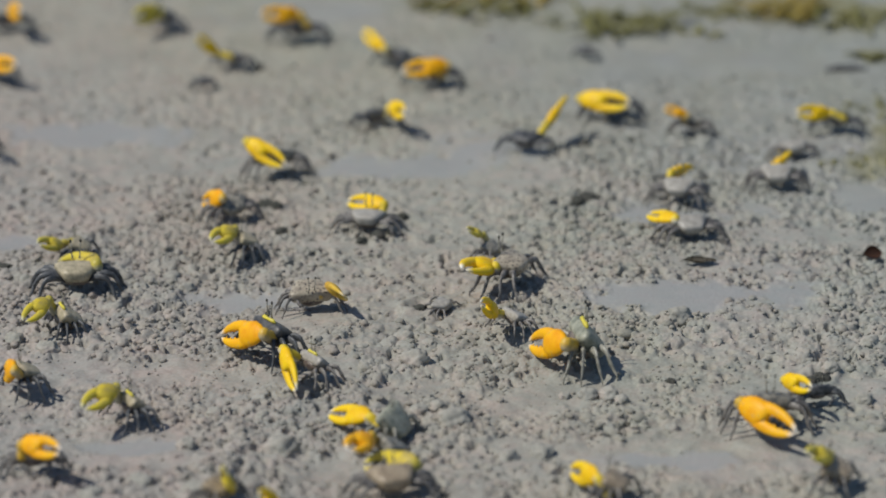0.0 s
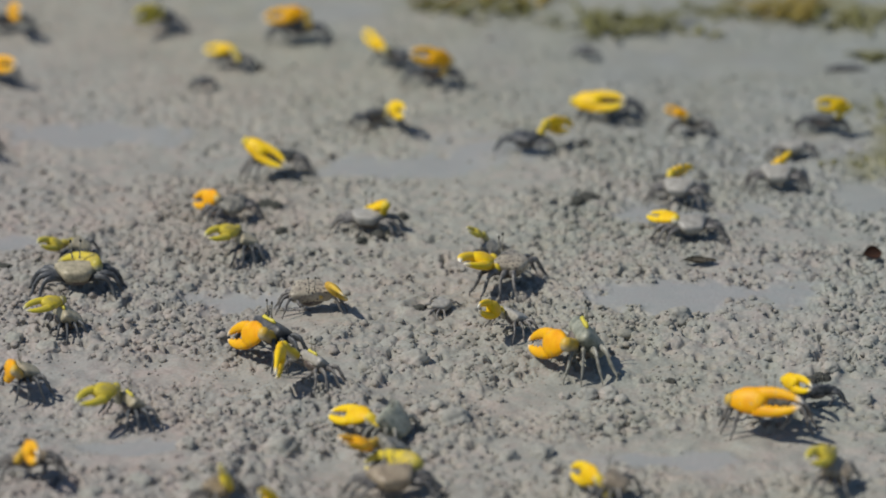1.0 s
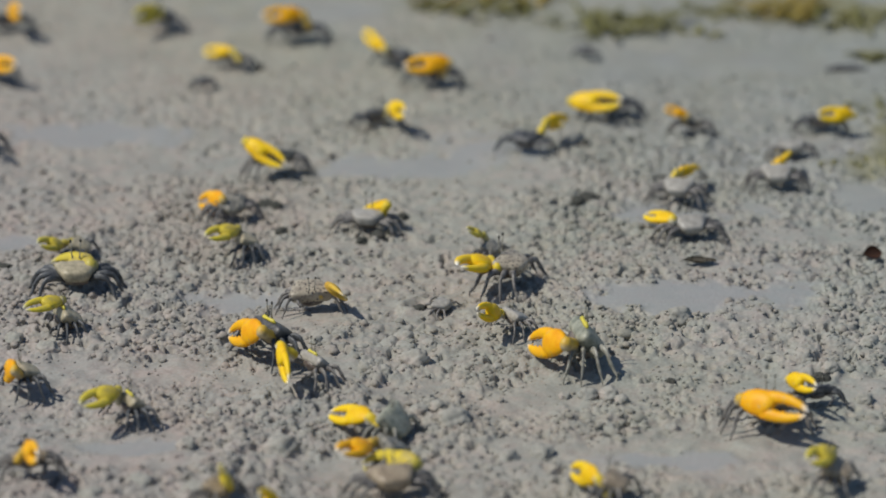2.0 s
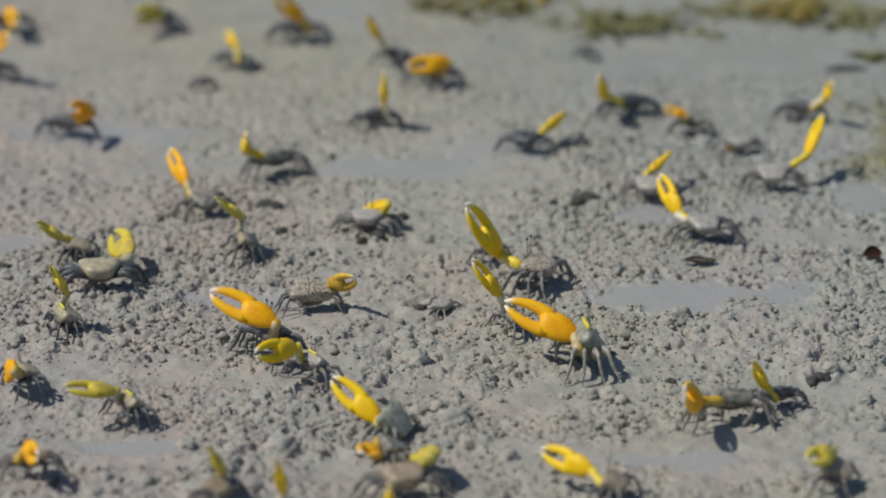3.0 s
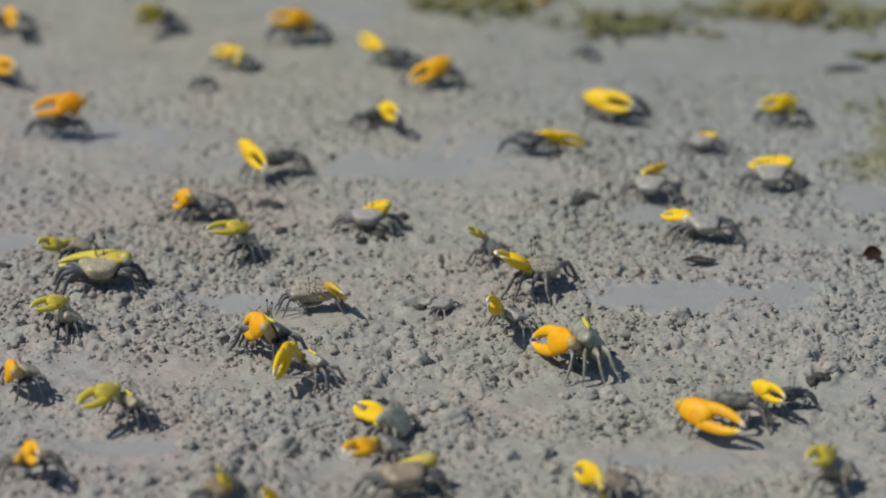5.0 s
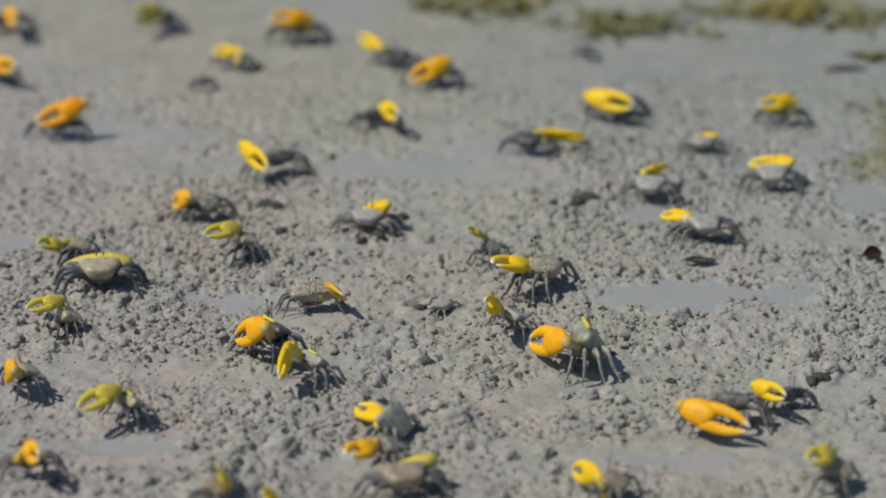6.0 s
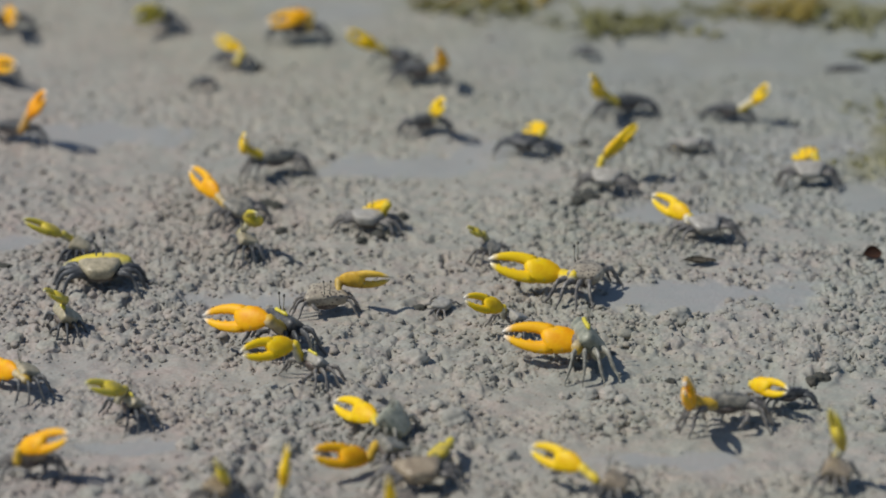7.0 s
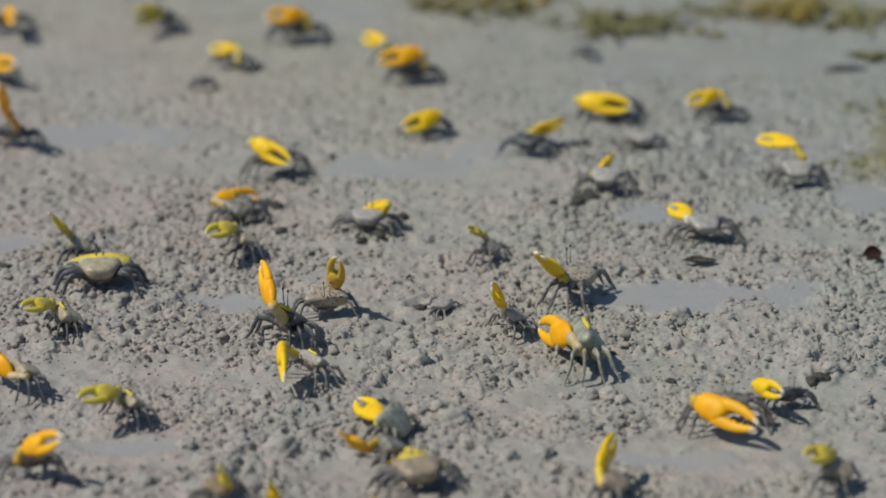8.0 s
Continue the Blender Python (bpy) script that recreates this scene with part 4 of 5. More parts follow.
    wave(crab_6, [(0, 2.4, 9, 10.9, 14, -31, 127), (0.5, 2.1, 7.5, 12.2, 18, -21, 120), (1, 2.1, 7.5, 12.2, 16, -21, 122), (1.5, 1.7, 7.8, 10.9, 18, -21, 120), (2.3, 1.7, 7.8, 10.9, 18, -21, 120), (2.8, 2.2, 5.9, 14.6, 34, -37, 89), (3, 4.2, 6, 19, 49, -54, 77), (3.2, 7.1, 8.8, 22.2, 2, -59, 149), (3.5, 1.6, 4.6, 14.8, 22, -44, 118), (4, 2.3, 5.8, 14.8, 13, -38, 130), (4.5, 2.6, 7.3, 13.5, 9, -26, 134), (6.5, 2.6, 7.3, 13.5, 13, -25, 129), (6.72, 2.6, 7.3, 13.5, 13, -25, 129), (7, 1.8, 6.1, 13.3, 31, -23, 94), (7.2, 3.4, 6.8, 16.1, 31, -40, 99), (7.5, 2.2, 5.3, 15.4, 18, -43, 123), (8, 2.3, 5.8, 14.8, 13, -42, 131)])
    stroll(crab_7, 185, [(0, 98.2, -154.6, -0.8), (2, 98.2, -154.6, -0.8), (2.8, 91, -155.7, -0.7), (3, 87.1, -151.1, -1.1), (3.5, 87.9, -151, -1.2), (4.1, 85.7, -153.7, -1.2), (8, 85.7, -153.7, -1.2)])
    wave(crab_7, [(0, 10.2, 4.9, 10.4, -25, 6, 127), (0.5, 13.9, 4.6, 10.4, -31, -1, 145), (1, 13.5, 4.2, 11.4, -32, -6, 151), (1.5, 12, 4.4, 11.4, -31, -2, 141), (2.3, 9.6, 4.5, 11.6, -31, -2, 141), (2.8, 12.3, 5.9, 7.2, 5, -18, 76), (3, 11, 5.3, 9.2, 11, -30, 68), (3.2, 12.2, 4.5, 10.9, 13, -45, 67), (3.35, 10.9, 3.6, 13.8, -27, -29, 115), (3.5, 9.7, 2.7, 16.6, -32, -6, 151), (4, 14.9, 4.8, 9.7, -38, 15, 162), (4.5, 16.4, 4.6, 9.7, -29, 4, 137), (6, 16, 4.8, 9.4, -32, 6, 145), (6.5, 16, 4.8, 9.4, -32, 6, 145), (6.72, 16, 4.8, 9.4, -32, 6, 145), (6.87, 14.2, 4.6, 10.2, -25, -16, 114), (7, 12.3, 4.5, 11.1, 5, -32, 75), (7.2, 11.8, 4.2, 12, 7, -43, 75), (7.5, 5.8, 2.6, 17.8, -29, -6, 137), (8, 11.4, 4.5, 11.1, -29, 6, 137)])
    stroll(crab_8, 200, [(0, 114.5, -138.2, -0.7), (2, 114.5, -138.2, -0.7), (2.8, 103.8, -141.0, -0.3), (3.2, 102.7, -139.7, -0.4), (3.5, 103.1, -138.9, -0.4), (4.2, 105.6, -141.2, -0.4), (8, 105.6, -141.2, -0.4)])
    wave(crab_8, [(0, 18, -2.8, 15.5, -18, -9, 101), (1.5, 18, -2.8, 15.5, -18, -9, 101), (2.3, 12.8, -1, 15.9, -18, -9, 101), (2.8, 8.9, 2, 11.7, 27, -29, 25), (3, 7.8, 2, 12.8, 23, -48, 34), (3.2, 7.9, 1, 15.3, 13, -42, 52), (3.5, 10.2, -2.8, 22.8, -27, -22, 118), (4, 9.8, 0.2, 15.5, -25, 4, 111), (4.5, 18, -2.4, 14.7, -22, 2, 104), (6, 18.9, -2.6, 14.2, -22, -4, 107), (6.72, 18.9, -2.6, 14.2, -22, -4, 107), (7, 19.9, -3.1, 14.7, -25, -8, 115), (8, 18.5, -2.6, 14.7, -20, -7, 102)])
    stroll(crab_9, 75, [(0, 114.2, -204.3, -0.0), (8, 114.2, -204.3, -0.0)])
    wave(crab_9, [(0, 2.9, 3, 13.7, 54, -20, 167), (1, 3.7, 2, 15.2, 55, -10, 165), (6.5, 3.7, 2, 15.2, 55, -10, 165), (6.72, 3.7, 2, 15.2, 55, -10, 165), (7, 4.8, -1.2, 15.8, 57, -61, 168), (7.2, 4.7, -0.8, 15.8, 70, -56, 115), (7.5, 3.9, 0.9, 14.7, 62, -31, 118), (8, 3.6, 2, 14.7, 56, -14, 161)])
    stroll(crab_10, 118, [(0, -94.4, -149.2, -1.5), (8, -94.4, -149.2, -1.5)])
    wave(crab_10, [(0, 2.6, 6, 15.5, 59, 1, 125), (0.5, 2.8, 5.9, 16.1, 60, -8, 121), (1, 2.6, 6, 15.5, 61, -3, 118), (1.5, 1.9, 5.5, 14.4, 61, -4, 120), (2.3, 1.9, 5.5, 14.4, 61, -4, 120), (2.8, 1.5, 4.7, 14.4, 67, -16, 92), (3, 2.1, 6.2, 14, 66, -16, 97), (3.2, 1.9, 5.5, 14.4, 63, -16, 112), (3.5, 2.2, 6.2, 14.4, 61, -4, 119), (4, 1.9, 5.5, 14.4, 63, 3, 114), (4.5, 2.6, 6, 15.5, 61, -1, 119), (6.5, 2.1, 4.9, 15.5, 62, 4, 116), (6.72, 2.1, 4.9, 15.5, 62, 4, 116), (7, 0.6, 3.1, 14.4, 62, -22, 116), (7.2, 0.8, 1.7, 16.6, 64, -28, 108), (7.5, 1.2, 4.1, 14.4, 64, -34, 111), (8, 1.9, 5.5, 14.4, 62, -9, 117)])
    stroll(crab_11, 190, [(0, -120.2, -190.7, -1.0), (0.5, -120.2, -190.7, -1.0), (1, -121.2, -193.5, -0.4), (8, -121.2, -193.5, -0.4)])
    wave(crab_11, [(0, 5, 3.1, 15.2, -25, -9, 125), (0.5, 5, 3.1, 15.2, -25, -11, 125), (1, 1.7, 4.3, 13.7, -11, -15, 98), (6.5, 1.7, 4.3, 13.7, -11, -15, 99), (6.72, 1.7, 4.3, 13.7, -11, -15, 99), (7, 4, 3.9, 13.7, -34, -23, 148), (7.2, 3.2, 3.6, 14.8, -38, -29, 155), (7.5, 1.7, 3.9, 14.8, -29, -26, 131), (8, 2.9, 4.1, 13.7, -29, -26, 131)])
    stroll(crab_12, 115, [(0, -129.0, -127.1, -0.1), (8, -129.0, -127.1, -0.1)])
    wave(crab_12, [(0, -12.1, 8.8, 14.6, 11, 23, -8), (6.5, -12.1, 8.8, 14.6, 11, 23, -8), (6.72, -12.1, 8.8, 14.6, 11, 23, -8), (7, -1.1, 4.1, 8.6, 27, 8, 22), (7.2, -1, 5.3, 7.5, 9, -32, 18), (7.5, -0.7, 5.9, 7.5, 11, -48, 22), (8, -0.5, 6.3, 7.5, 7, -22, 20)])
    stroll(crab_13, 110, [(0, -121.0, -75.9, -1.4), (8, -121.0, -75.9, -1.4)])
    wave(crab_13, [(0, 3.5, 7.6, 16.6, 59, 7, 136), (0.5, 2.2, 4, 16.6, 61, -11, 125), (1, 1.3, 1.5, 16.6, 64, -3, 116), (1.5, 1.3, 1.5, 16.6, 64, -4, 116), (2.3, 1.3, 1.5, 16.6, 64, -4, 116), (2.8, 1.1, -1.2, 18.5, 59, -51, 136), (3, 1.4, -0.7, 19, 60, -56, 135), (3.2, 3.3, 2.2, 21, 64, -25, 118), (3.5, 3.4, 3.5, 20.2, 59, -9, 132), (4, 1.8, 4.1, 15.4, 58, -4, 136), (4.5, 0.6, -0.4, 16.6, 62, -7, 124), (6.5, 1.5, 1.5, 17.1, 63, -2, 119), (6.72, 1.5, 1.5, 17.1, 63, -2, 119), (7, 0.9, 0.3, 16.6, 57, -28, 140), (7.2, 1.6, 0.9, 17.8, 59, -46, 137), (7.5, 3.9, 3.9, 21, 54, -45, 149), (8, 2.7, 6.5, 15.4, 60, -11, 129)])
    stroll(crab_14, 5, [(0, -120.8, -42, -1.3), (2, -120.8, -42, -1.3), (2.8, -113.4, -37.2, -2), (8, -113.4, -37.2, -2)])
    wave(crab_14, [(0, 6.6, 0.4, 10, 52, 14, 123), (1.5, 6.6, 0.4, 10, 52, 14, 123), (2.3, 3.5, 0.5, 9.7, 52, 14, 123), (2.8, 7.5, 5.6, 7.9, 42, 7, 90), (3, 9, 6.1, 9.6, 46, 0, 101), (3.2, 8.1, 6.2, 9.6, 60, -10, 120), (3.5, 6.8, 6.6, 10.5, 74, 0, 148), (4, 6.8, 6.9, 10.5, 78, 5, 150), (4.5, 8.2, 1.2, 11.6, 76, 10, 160), (6, 8.7, 4, 8.6, 66, 12, 150), (8, 8.7, 4, 8.6, 66, 12, 150)])
    stroll(crab_15, 80, [(0, -123.0, -7.3, -1.4), (8, -123.0, -7.3, -1.4)])
    wave(crab_15, [(0, -0.4, 9, 8.7, 53, -18, 165), (1.5, -0.4, 9, 8.7, 53, -18, 165), (2.3, -0.4, 9, 8.7, 53, -18, 165), (2.8, 1.1, 7.8, 12, 63, -30, 130), (3, 0.7, 8.6, 11.5, 57, -35, 154), (3.2, 0.7, 8.6, 11.5, 59, -34, 149), (3.5, 0.3, 9.1, 10.6, 56, -31, 158), (4, -0.2, 9, 9.2, 53, -17, 165), (6.5, -0.4, 9, 8.7, 53, -18, 165), (6.72, -0.4, 9, 8.7, 53, -18, 165), (7, 1.3, 9.3, 13.4, 63, -28, 132), (7.2, 1.9, 7.9, 14.2, 60, -34, 146), (7.5, 1.7, 7.3, 13.4, 55, -46, 163), (8, 2.1, 6.4, 14.2, 53, -40, 168)])
    stroll(crab_16, 30, [(0, -73.3, 29.5, -0.6), (2, -73.3, 29.5, -0.6), (2.8, -82.5, 36.5, -1.0), (3.5, -82.2, 31.5, -0.9), (6.7, -82.2, 31.5, -0.9), (7, -70.3, 27.2, -0.7), (8, -70.3, 27.2, -0.7)])
    wave(crab_16, [(0, -6.3, -3.9, 14.1, 18, 22, 90), (0.5, -2.7, 3.2, 12.7, 23, 20, 99), (1, -6.3, 1.9, 12.3, 20, 20, 95), (1.5, -6.3, 1.9, 12.3, 20, 20, 95), (2.3, -4.3, -2.5, 12.4, 20, 20, 95), (2.8, -5.3, 10.9, 11.7, 22, -14, 92), (3, -4.5, 11.2, 13.6, 22, -26, 86), (3.2, -6.4, 13.3, 15.9, -16, -17, 39), (3.5, -5.5, 10.5, 10.4, -16, 4, 34), (4, -9.7, -2.1, 13.6, 7, 21, 71), (4.5, -10.6, -4.1, 15.5, 14, 27, 85), (6.5, -10.8, -4.4, 14.5, 16, 24, 86), (6.72, -10.9, -4.3, 14.5, 16, 24, 86), (7, -5.8, 11, 11.2, 27, -19, 98), (7.2, -5.5, 12.5, 15.1, 36, -36, 102), (7.5, -5.1, 12.2, 15.1, 36, -58, 92), (7.75, -6.3, 11.7, 12.3, 38, -17, 42), (8, -7.5, 11.2, 9.5, -31, 4, 0)])
    stroll(crab_17, 100, [(0, -66.4, -7.6, 0.1), (8, -66.4, -7.6, 0.1)])
    wave(crab_17, [(0, 1.8, 5.4, 14, 58, -4, 147), (1, 1.6, 4.1, 14, 61, -7, 136), (1.5, 1.6, 4.1, 14, 61, -7, 136), (2.3, 1.6, 4.1, 14, 61, -7, 136), (2.8, 1.4, -0.9, 15.8, 53, -47, 163), (3, 3, 1.1, 19.1, 63, -37, 133), (3.2, 2.8, 3.9, 17.3, 63, -16, 128), (3.5, 2.5, 3.9, 16.5, 62, -7, 134), (4, 2.3, 5.4, 15.2, 61, -4, 135), (4.5, 0.9, -2.7, 15.2, 66, -9, 116), (6.5, 2.1, 4, 15.2, 62, -4, 134), (6.72, 2.1, 4, 15.2, 62, -4, 134), (7, 1.6, -1.4, 16.5, 45, -29, -174), (7.2, 1.8, -1.5, 17.3, 46, -38, -178), (7.5, 2.5, 1.2, 17.8, 60, -23, 138), (8, 2.3, 5.4, 15.2, 60, -8, 141)])
    stroll(crab_18, -10, [(0, -26.0, 15.1, 1.0), (8, -26.0, 15.1, 1.0)])
    wave(crab_18, [(0, 5.4, 8.5, 8.9, 49, 9, 149), (0.5, 7.1, 4.3, 10.4, 70, 19, 130), (1, 7.9, -0, 12, 70, 22, 131), (1.5, 8, 2.2, 11.2, 71, 21, 132), (2.3, 8, 2.2, 11.2, 71, 21, 132), (2.8, 8, 2.2, 11.2, 70, 20, 131), (8, 8, 2.2, 11.2, 70, 20, 131)])
    stroll(crab_19, 205, [(0, -60.1, 81.3, -1.0), (8, -60.1, 81.3, -1.0)])
    wave(crab_19, [(0, 12.6, -2.3, 15.9, -34, 20, 123), (1.5, 13, -2.5, 15.9, -36, 21, 126), (2.3, 13, -2.5, 15.9, -36, 21, 126), (2.55, 13.3, -2, 14.2, -32, -8, 101), (2.8, 13.5, -1.4, 12.5, -4, -33, 69), (3, 13.5, -1.4, 12.5, -4, -33, 71), (3.2, 11.2, -2.4, 17.7, -23, -19, 105), (3.5, 10.6, -2.1, 17.7, -32, 11, 121), (4, 13.5, -2, 14.1, -27, 15, 106), (4.5, 14.4, -3, 15.4, -22, 15, 97), (6.5, 14.5, -2.7, 14.5, -23, 14, 100), (6.72, 14.5, -2.7, 14.5, -23, 14, 100), (7, 14.1, -1.9, 13.2, -4, -29, 71), (7.2, 13.3, -1.9, 14.1, -4, -30, 71), (7.5, 11.4, -2, 16.5, -23, -19, 105), (8, 10.4, -1.3, 15.9, -32, 16, 121)])
    stroll(crab_20, 165, [(0, -172.8, 107.6, -0.6), (1.9, -171.7, 107.7, -0.6), (2.7, -137.7, 123.5, -0.6), (3.5, -142.1, 125.6, -0.4), (6.7, -142.4, 124.3, -0.4), (7, -158, 118.3, -0.2), (7.5, -159.7, 115.3, -0.1), (8, -157.8, 112.8, -0.1)])
    wave(crab_20, [(0, 4.4, 5.6, 12.3, -23, -6, 146), (2, 7.5, 6.5, 12, -23, -6, 146), (2.4, -1.9, 3.7, 12.9, 0, -13, 103), (2.8, -11.3, 0.9, 11.3, 25, -2, 39), (3, -13, 0, 12.3, 13, -19, 82), (3.2, -14.2, -1.2, 14.8, 13, -17, 84), (3.5, -13.5, -2, 17.5, 29, 2, 36), (4, -11.9, -1.1, 16, 31, 15, 37), (4.5, -11.3, -1.7, 18.1, 31, 4, 35), (6, -13, -1.5, 16.4, 32, 18, 35), (6.5, -13.1, -1.6, 16.5, 32, 18, 35), (6.72, -13.2, -1.6, 16.5, 32, 18, 35), (6.87, -10.7, 0.1, 16.2, 27, -18, 87), (7, -8.1, 1.8, 13.5, -20, -38, 137), (7.2, -6.9, 1.6, 14.8, -20, -44, 134), (7.5, -3.1, 3.1, 13.7, 9, -53, 92), (8, 1.1, 3.4, 15.9, 4, -50, 100)])
    stroll(crab_21, 170, [(0, -57.1, 240.4, 1.3), (8, -57.1, 240.4, 1.3)])
    wave(crab_21, [(0, -0.9, 4, 13.1, 22, -7, 37), (0.5, -0.9, 3.8, 13.6, 29, -4, 30), (1, -3.4, 3.2, 14.1, 34, 4, 26), (1.5, -2.2, 3.7, 13.4, 29, -3, 32), (2.3, -2.2, 3.7, 13.4, 29, -3, 32), (2.8, -5.4, 2.8, 14.1, 31, 13, 32), (3, -2.3, 4.6, 11, 7, -44, 38), (3.5, -2.3, 4.6, 11, 7, -44, 38), (4, -3.6, 4.2, 11.4, 25, -12, 34), (4.5, -5.6, 3.5, 12.2, 29, -3, 31), (6.5, -5.6, 3.5, 12.2, 27, -2, 32), (6.72, -5.6, 3.5, 12.2, 27, -2, 32), (7, -5.5, 3.1, 13.4, 34, 9, 25), (7.2, -5.6, 3.5, 12.2, 23, -12, 36), (7.5, -2.3, 4.6, 11, 22, -42, 35), (8, -3.5, 3.6, 13.1, 29, -3, 31)])
    stroll(crab_22, 140, [(0, -17.1, 203.9, 1.4), (8, -17.1, 203.9, 1.4)])
    wave(crab_22, [(0, 3.4, 7.7, 10.4, 13, -16, -12), (1.5, 3.4, 7.7, 10.4, 13, -16, -12), (2.3, 3.4, 7.7, 10.4, 13, -16, -12), (2.55, 4.4, 7.65, 12.15, 14.5, -22, 40), (2.8, 5.4, 7.6, 13.9, 16, -28, 95), (3, 6.5, 7.6, 15.9, 23, -49, 96), (3.2, 6.4, 6.8, 17.5, 14, -52, 105), (3.5, 2.2, 2.7, 18.6, 20, -33, 95), (3.75, 1.05, 3.2, 15.6, 21.5, -20.5, 40), (4, -0.1, 3.7, 12.6, 23, -8, -12), (4.5, 4.7, 8.4, 11.2, 18, -4, -12), (6.5, 4.7, 8.4, 11.2, 18, -4, -12), (6.72, 4.7, 8.4, 11.2, 18, -4, -12), (7, 6.3, 9.7, 11.2, 14, -31, 55), (7.5, 6.6, 8.5, 14.2, 14, -28, 60), (8, 4.3, 6.6, 14.2, 20, 7, -12)])
    stroll(crab_23, 175, [(0, -3.5, 181.6, 1.6), (2, -3.5, 181.6, 1.6), (2.8, -3.5, 181.6, 1.6), (6.7, -3.5, 181.6, 1.6), (7, -9.1, 184.7, 1.0), (8, -10.7, 186.3, 1.0)])
    wave(crab_23, [(0, -7.2, 4.4, 10.9, 32, 3, 22), (0.5, -7.1, 3.9, 12.2, 25, -8, 28), (1, -8.4, 3.4, 13.2, 23, -15, 31), (1.5, -7.9, 3.8, 12.2, 32, 1, 22), (2.3, -7.9, 3.8, 12.2, 32, 1, 22), (2.8, -7.9, 3.8, 12.2, 23, -4, 31), (3.5, -7.9, 3.5, 13.2, 29, 19, 27), (6.5, -7.9, 3.5, 13.2, 31, 21, 26), (6.72, -8, 3.5, 13.2, 31, 21, 26), (7, -13.4, 3.7, 11.2, 9, -28, 80), (7.5, -13, 3.9, 10.9, 5, -35, 88), (8, -3.8, 2.9, 15.7, 32, 6, 22)])
    stroll(crab_24, 195, [(0, -25.0, 135.0, -0.4), (6.7, -25.0, 135.0, -0.4), (7, -6.7, 125.9, 0.4), (8, -6.7, 125.9, 0.4)])
    wave(crab_24, [(0, -6.2, 6.2, 12, -13, -10, 95), (1.5, -6.2, 6.2, 12, -13, -10, 95), (2.3, -6.2, 6.2, 12, -13, -10, 95), (2.8, -4.8, 5.6, 12.6, 2, -34, 73), (3, -3.5, 4.6, 14.3, 0, -58, 75), (3.2, -2.4, 2.9, 18.2, 23, -56, 43), (3.5, 2.2, 2.9, 14.8, 29, -7, 21), (4, -6.1, 6.7, 10.6, 22, -3, 39), (4.5, -1.6, 5, 12, -13, -7, 97), (6.5, -1.6, 5, 12, -13, -7, 97), (6.72, -1.4, 4.9, 12, -13, -7, 97), (7, -2.7, 4.9, 13.1, -11, -26, 94), (7.2, -3.7, 4.7, 14.2, -7, -38, 85), (7.5, -3.2, 3.1, 18.2, 18, -41, 47), (8, -6.9, 6.6, 11.4, 32, 9, 17)])
    stroll(crab_25, 190, [(0, 63.2, 147.2, -0.4), (2, 63.2, 147.2, -0.4), (2.8, 68.8, 148.8, -0.4), (3.5, 70.9, 149.1, -0.5), (4, 65.4, 148.7, -0.4), (6.7, 65.4, 148.7, -0.4), (7, 68.8, 148.8, -0.4), (7.5, 68.8, 148.8, -0.4), (8, 63.2, 147.2, -0.4)])
    wave(crab_25, [(0, 15.3, 2.7, 9.8, -32, -3, 143), (0.5, 18.1, 2.6, 8.6, -34, -6, 149), (1.5, 18.1, 2.6, 8.6, -34, -7, 149), (2.3, 20.2, 2.3, 8.5, -34, -7, 149), (2.55, 15.6, 2.7, 9.5, -22, -23, 112), (2.8, 11.1, 3.2, 10.5, 7, -31, 68), (3, 11.6, 3.1, 10.5, 7, -34, 68), (3.2, 13.8, 0.9, 15.3, -32, -35, 135), (3.5, 7.8, 2.2, 14.8, -27, 5, 126), (4, 14.8, 2.5, 10.5, -31, 3, 135), (6.5, 15, 2.5, 10.5, -31, 0, 136), (6.72, 15.1, 2.5, 10.5, -31, 0, 136), (6.87, 13.4, 2.5, 11.1, -20, -18, 103), (7, 11.7, 2.6, 11.7, 11, -30, 63), (7.2, 11.7, 2.6, 11.7, 11, -32, 63), (7.35, 11.5, 1.9, 13.7, -23, -18, 104), (7.5, 11.2, 1.2, 15.7, -31, 4, 138), (8, 16.1, 2.8, 9.1, -34, 2, 155)])
    stroll(crab_26, -25, [(0, 30.0, 99.9, 1.4), (3.2, 30.0, 99.9, 1.4), (3.5, 31.2, 97.8, 1.5), (6.7, 31.2, 97.8, 1.5), (7, 29.5, 96.6, 1.4), (8, 31.2, 96.5, 1.5)])
    wave(crab_26, [(0, 6.4, 11.4, 11.5, 30, -16, 90), (0.5, 6.4, 11.2, 11, 32, 8, 91), (1, 8.2, 7, 14.2, 29, 23, 82), (1.5, 6.1, 11.9, 13.1, 32, 19, 90), (2.3, 6.1, 11.9, 13.1, 32, 19, 90), (2.8, 6.6, 10.9, 10.2, 31, 6, 89), (3.2, 6.6, 10.9, 10.2, 33, 3, 95), (3.5, 1.8, 6.9, 5.8, 38, -12, 53), (4, 0.9, 7.5, 8.1, 33, -38, 52), (4.5, 3.1, 2.5, 8.8, 29, 11, 30), (6, 0.9, 7.5, 8.1, 47, 7, 28), (6.5, 0.9, 7.5, 8.1, 47, 7, 28), (6.72, 0.9, 7.5, 8.2, 47, 7, 28), (6.87, 3.8, 7.7, 9.3, 38, 15, 80), (7, 6.6, 8, 10.5, 52, 13, 135), (7.2, 2.6, 8.5, 8.7, 47, 5, 110), (7.5, -8.1, 4.6, 11.5, 50, -32, 40), (8, -2.2, 6.2, 8.7, 35, 1, 70)])
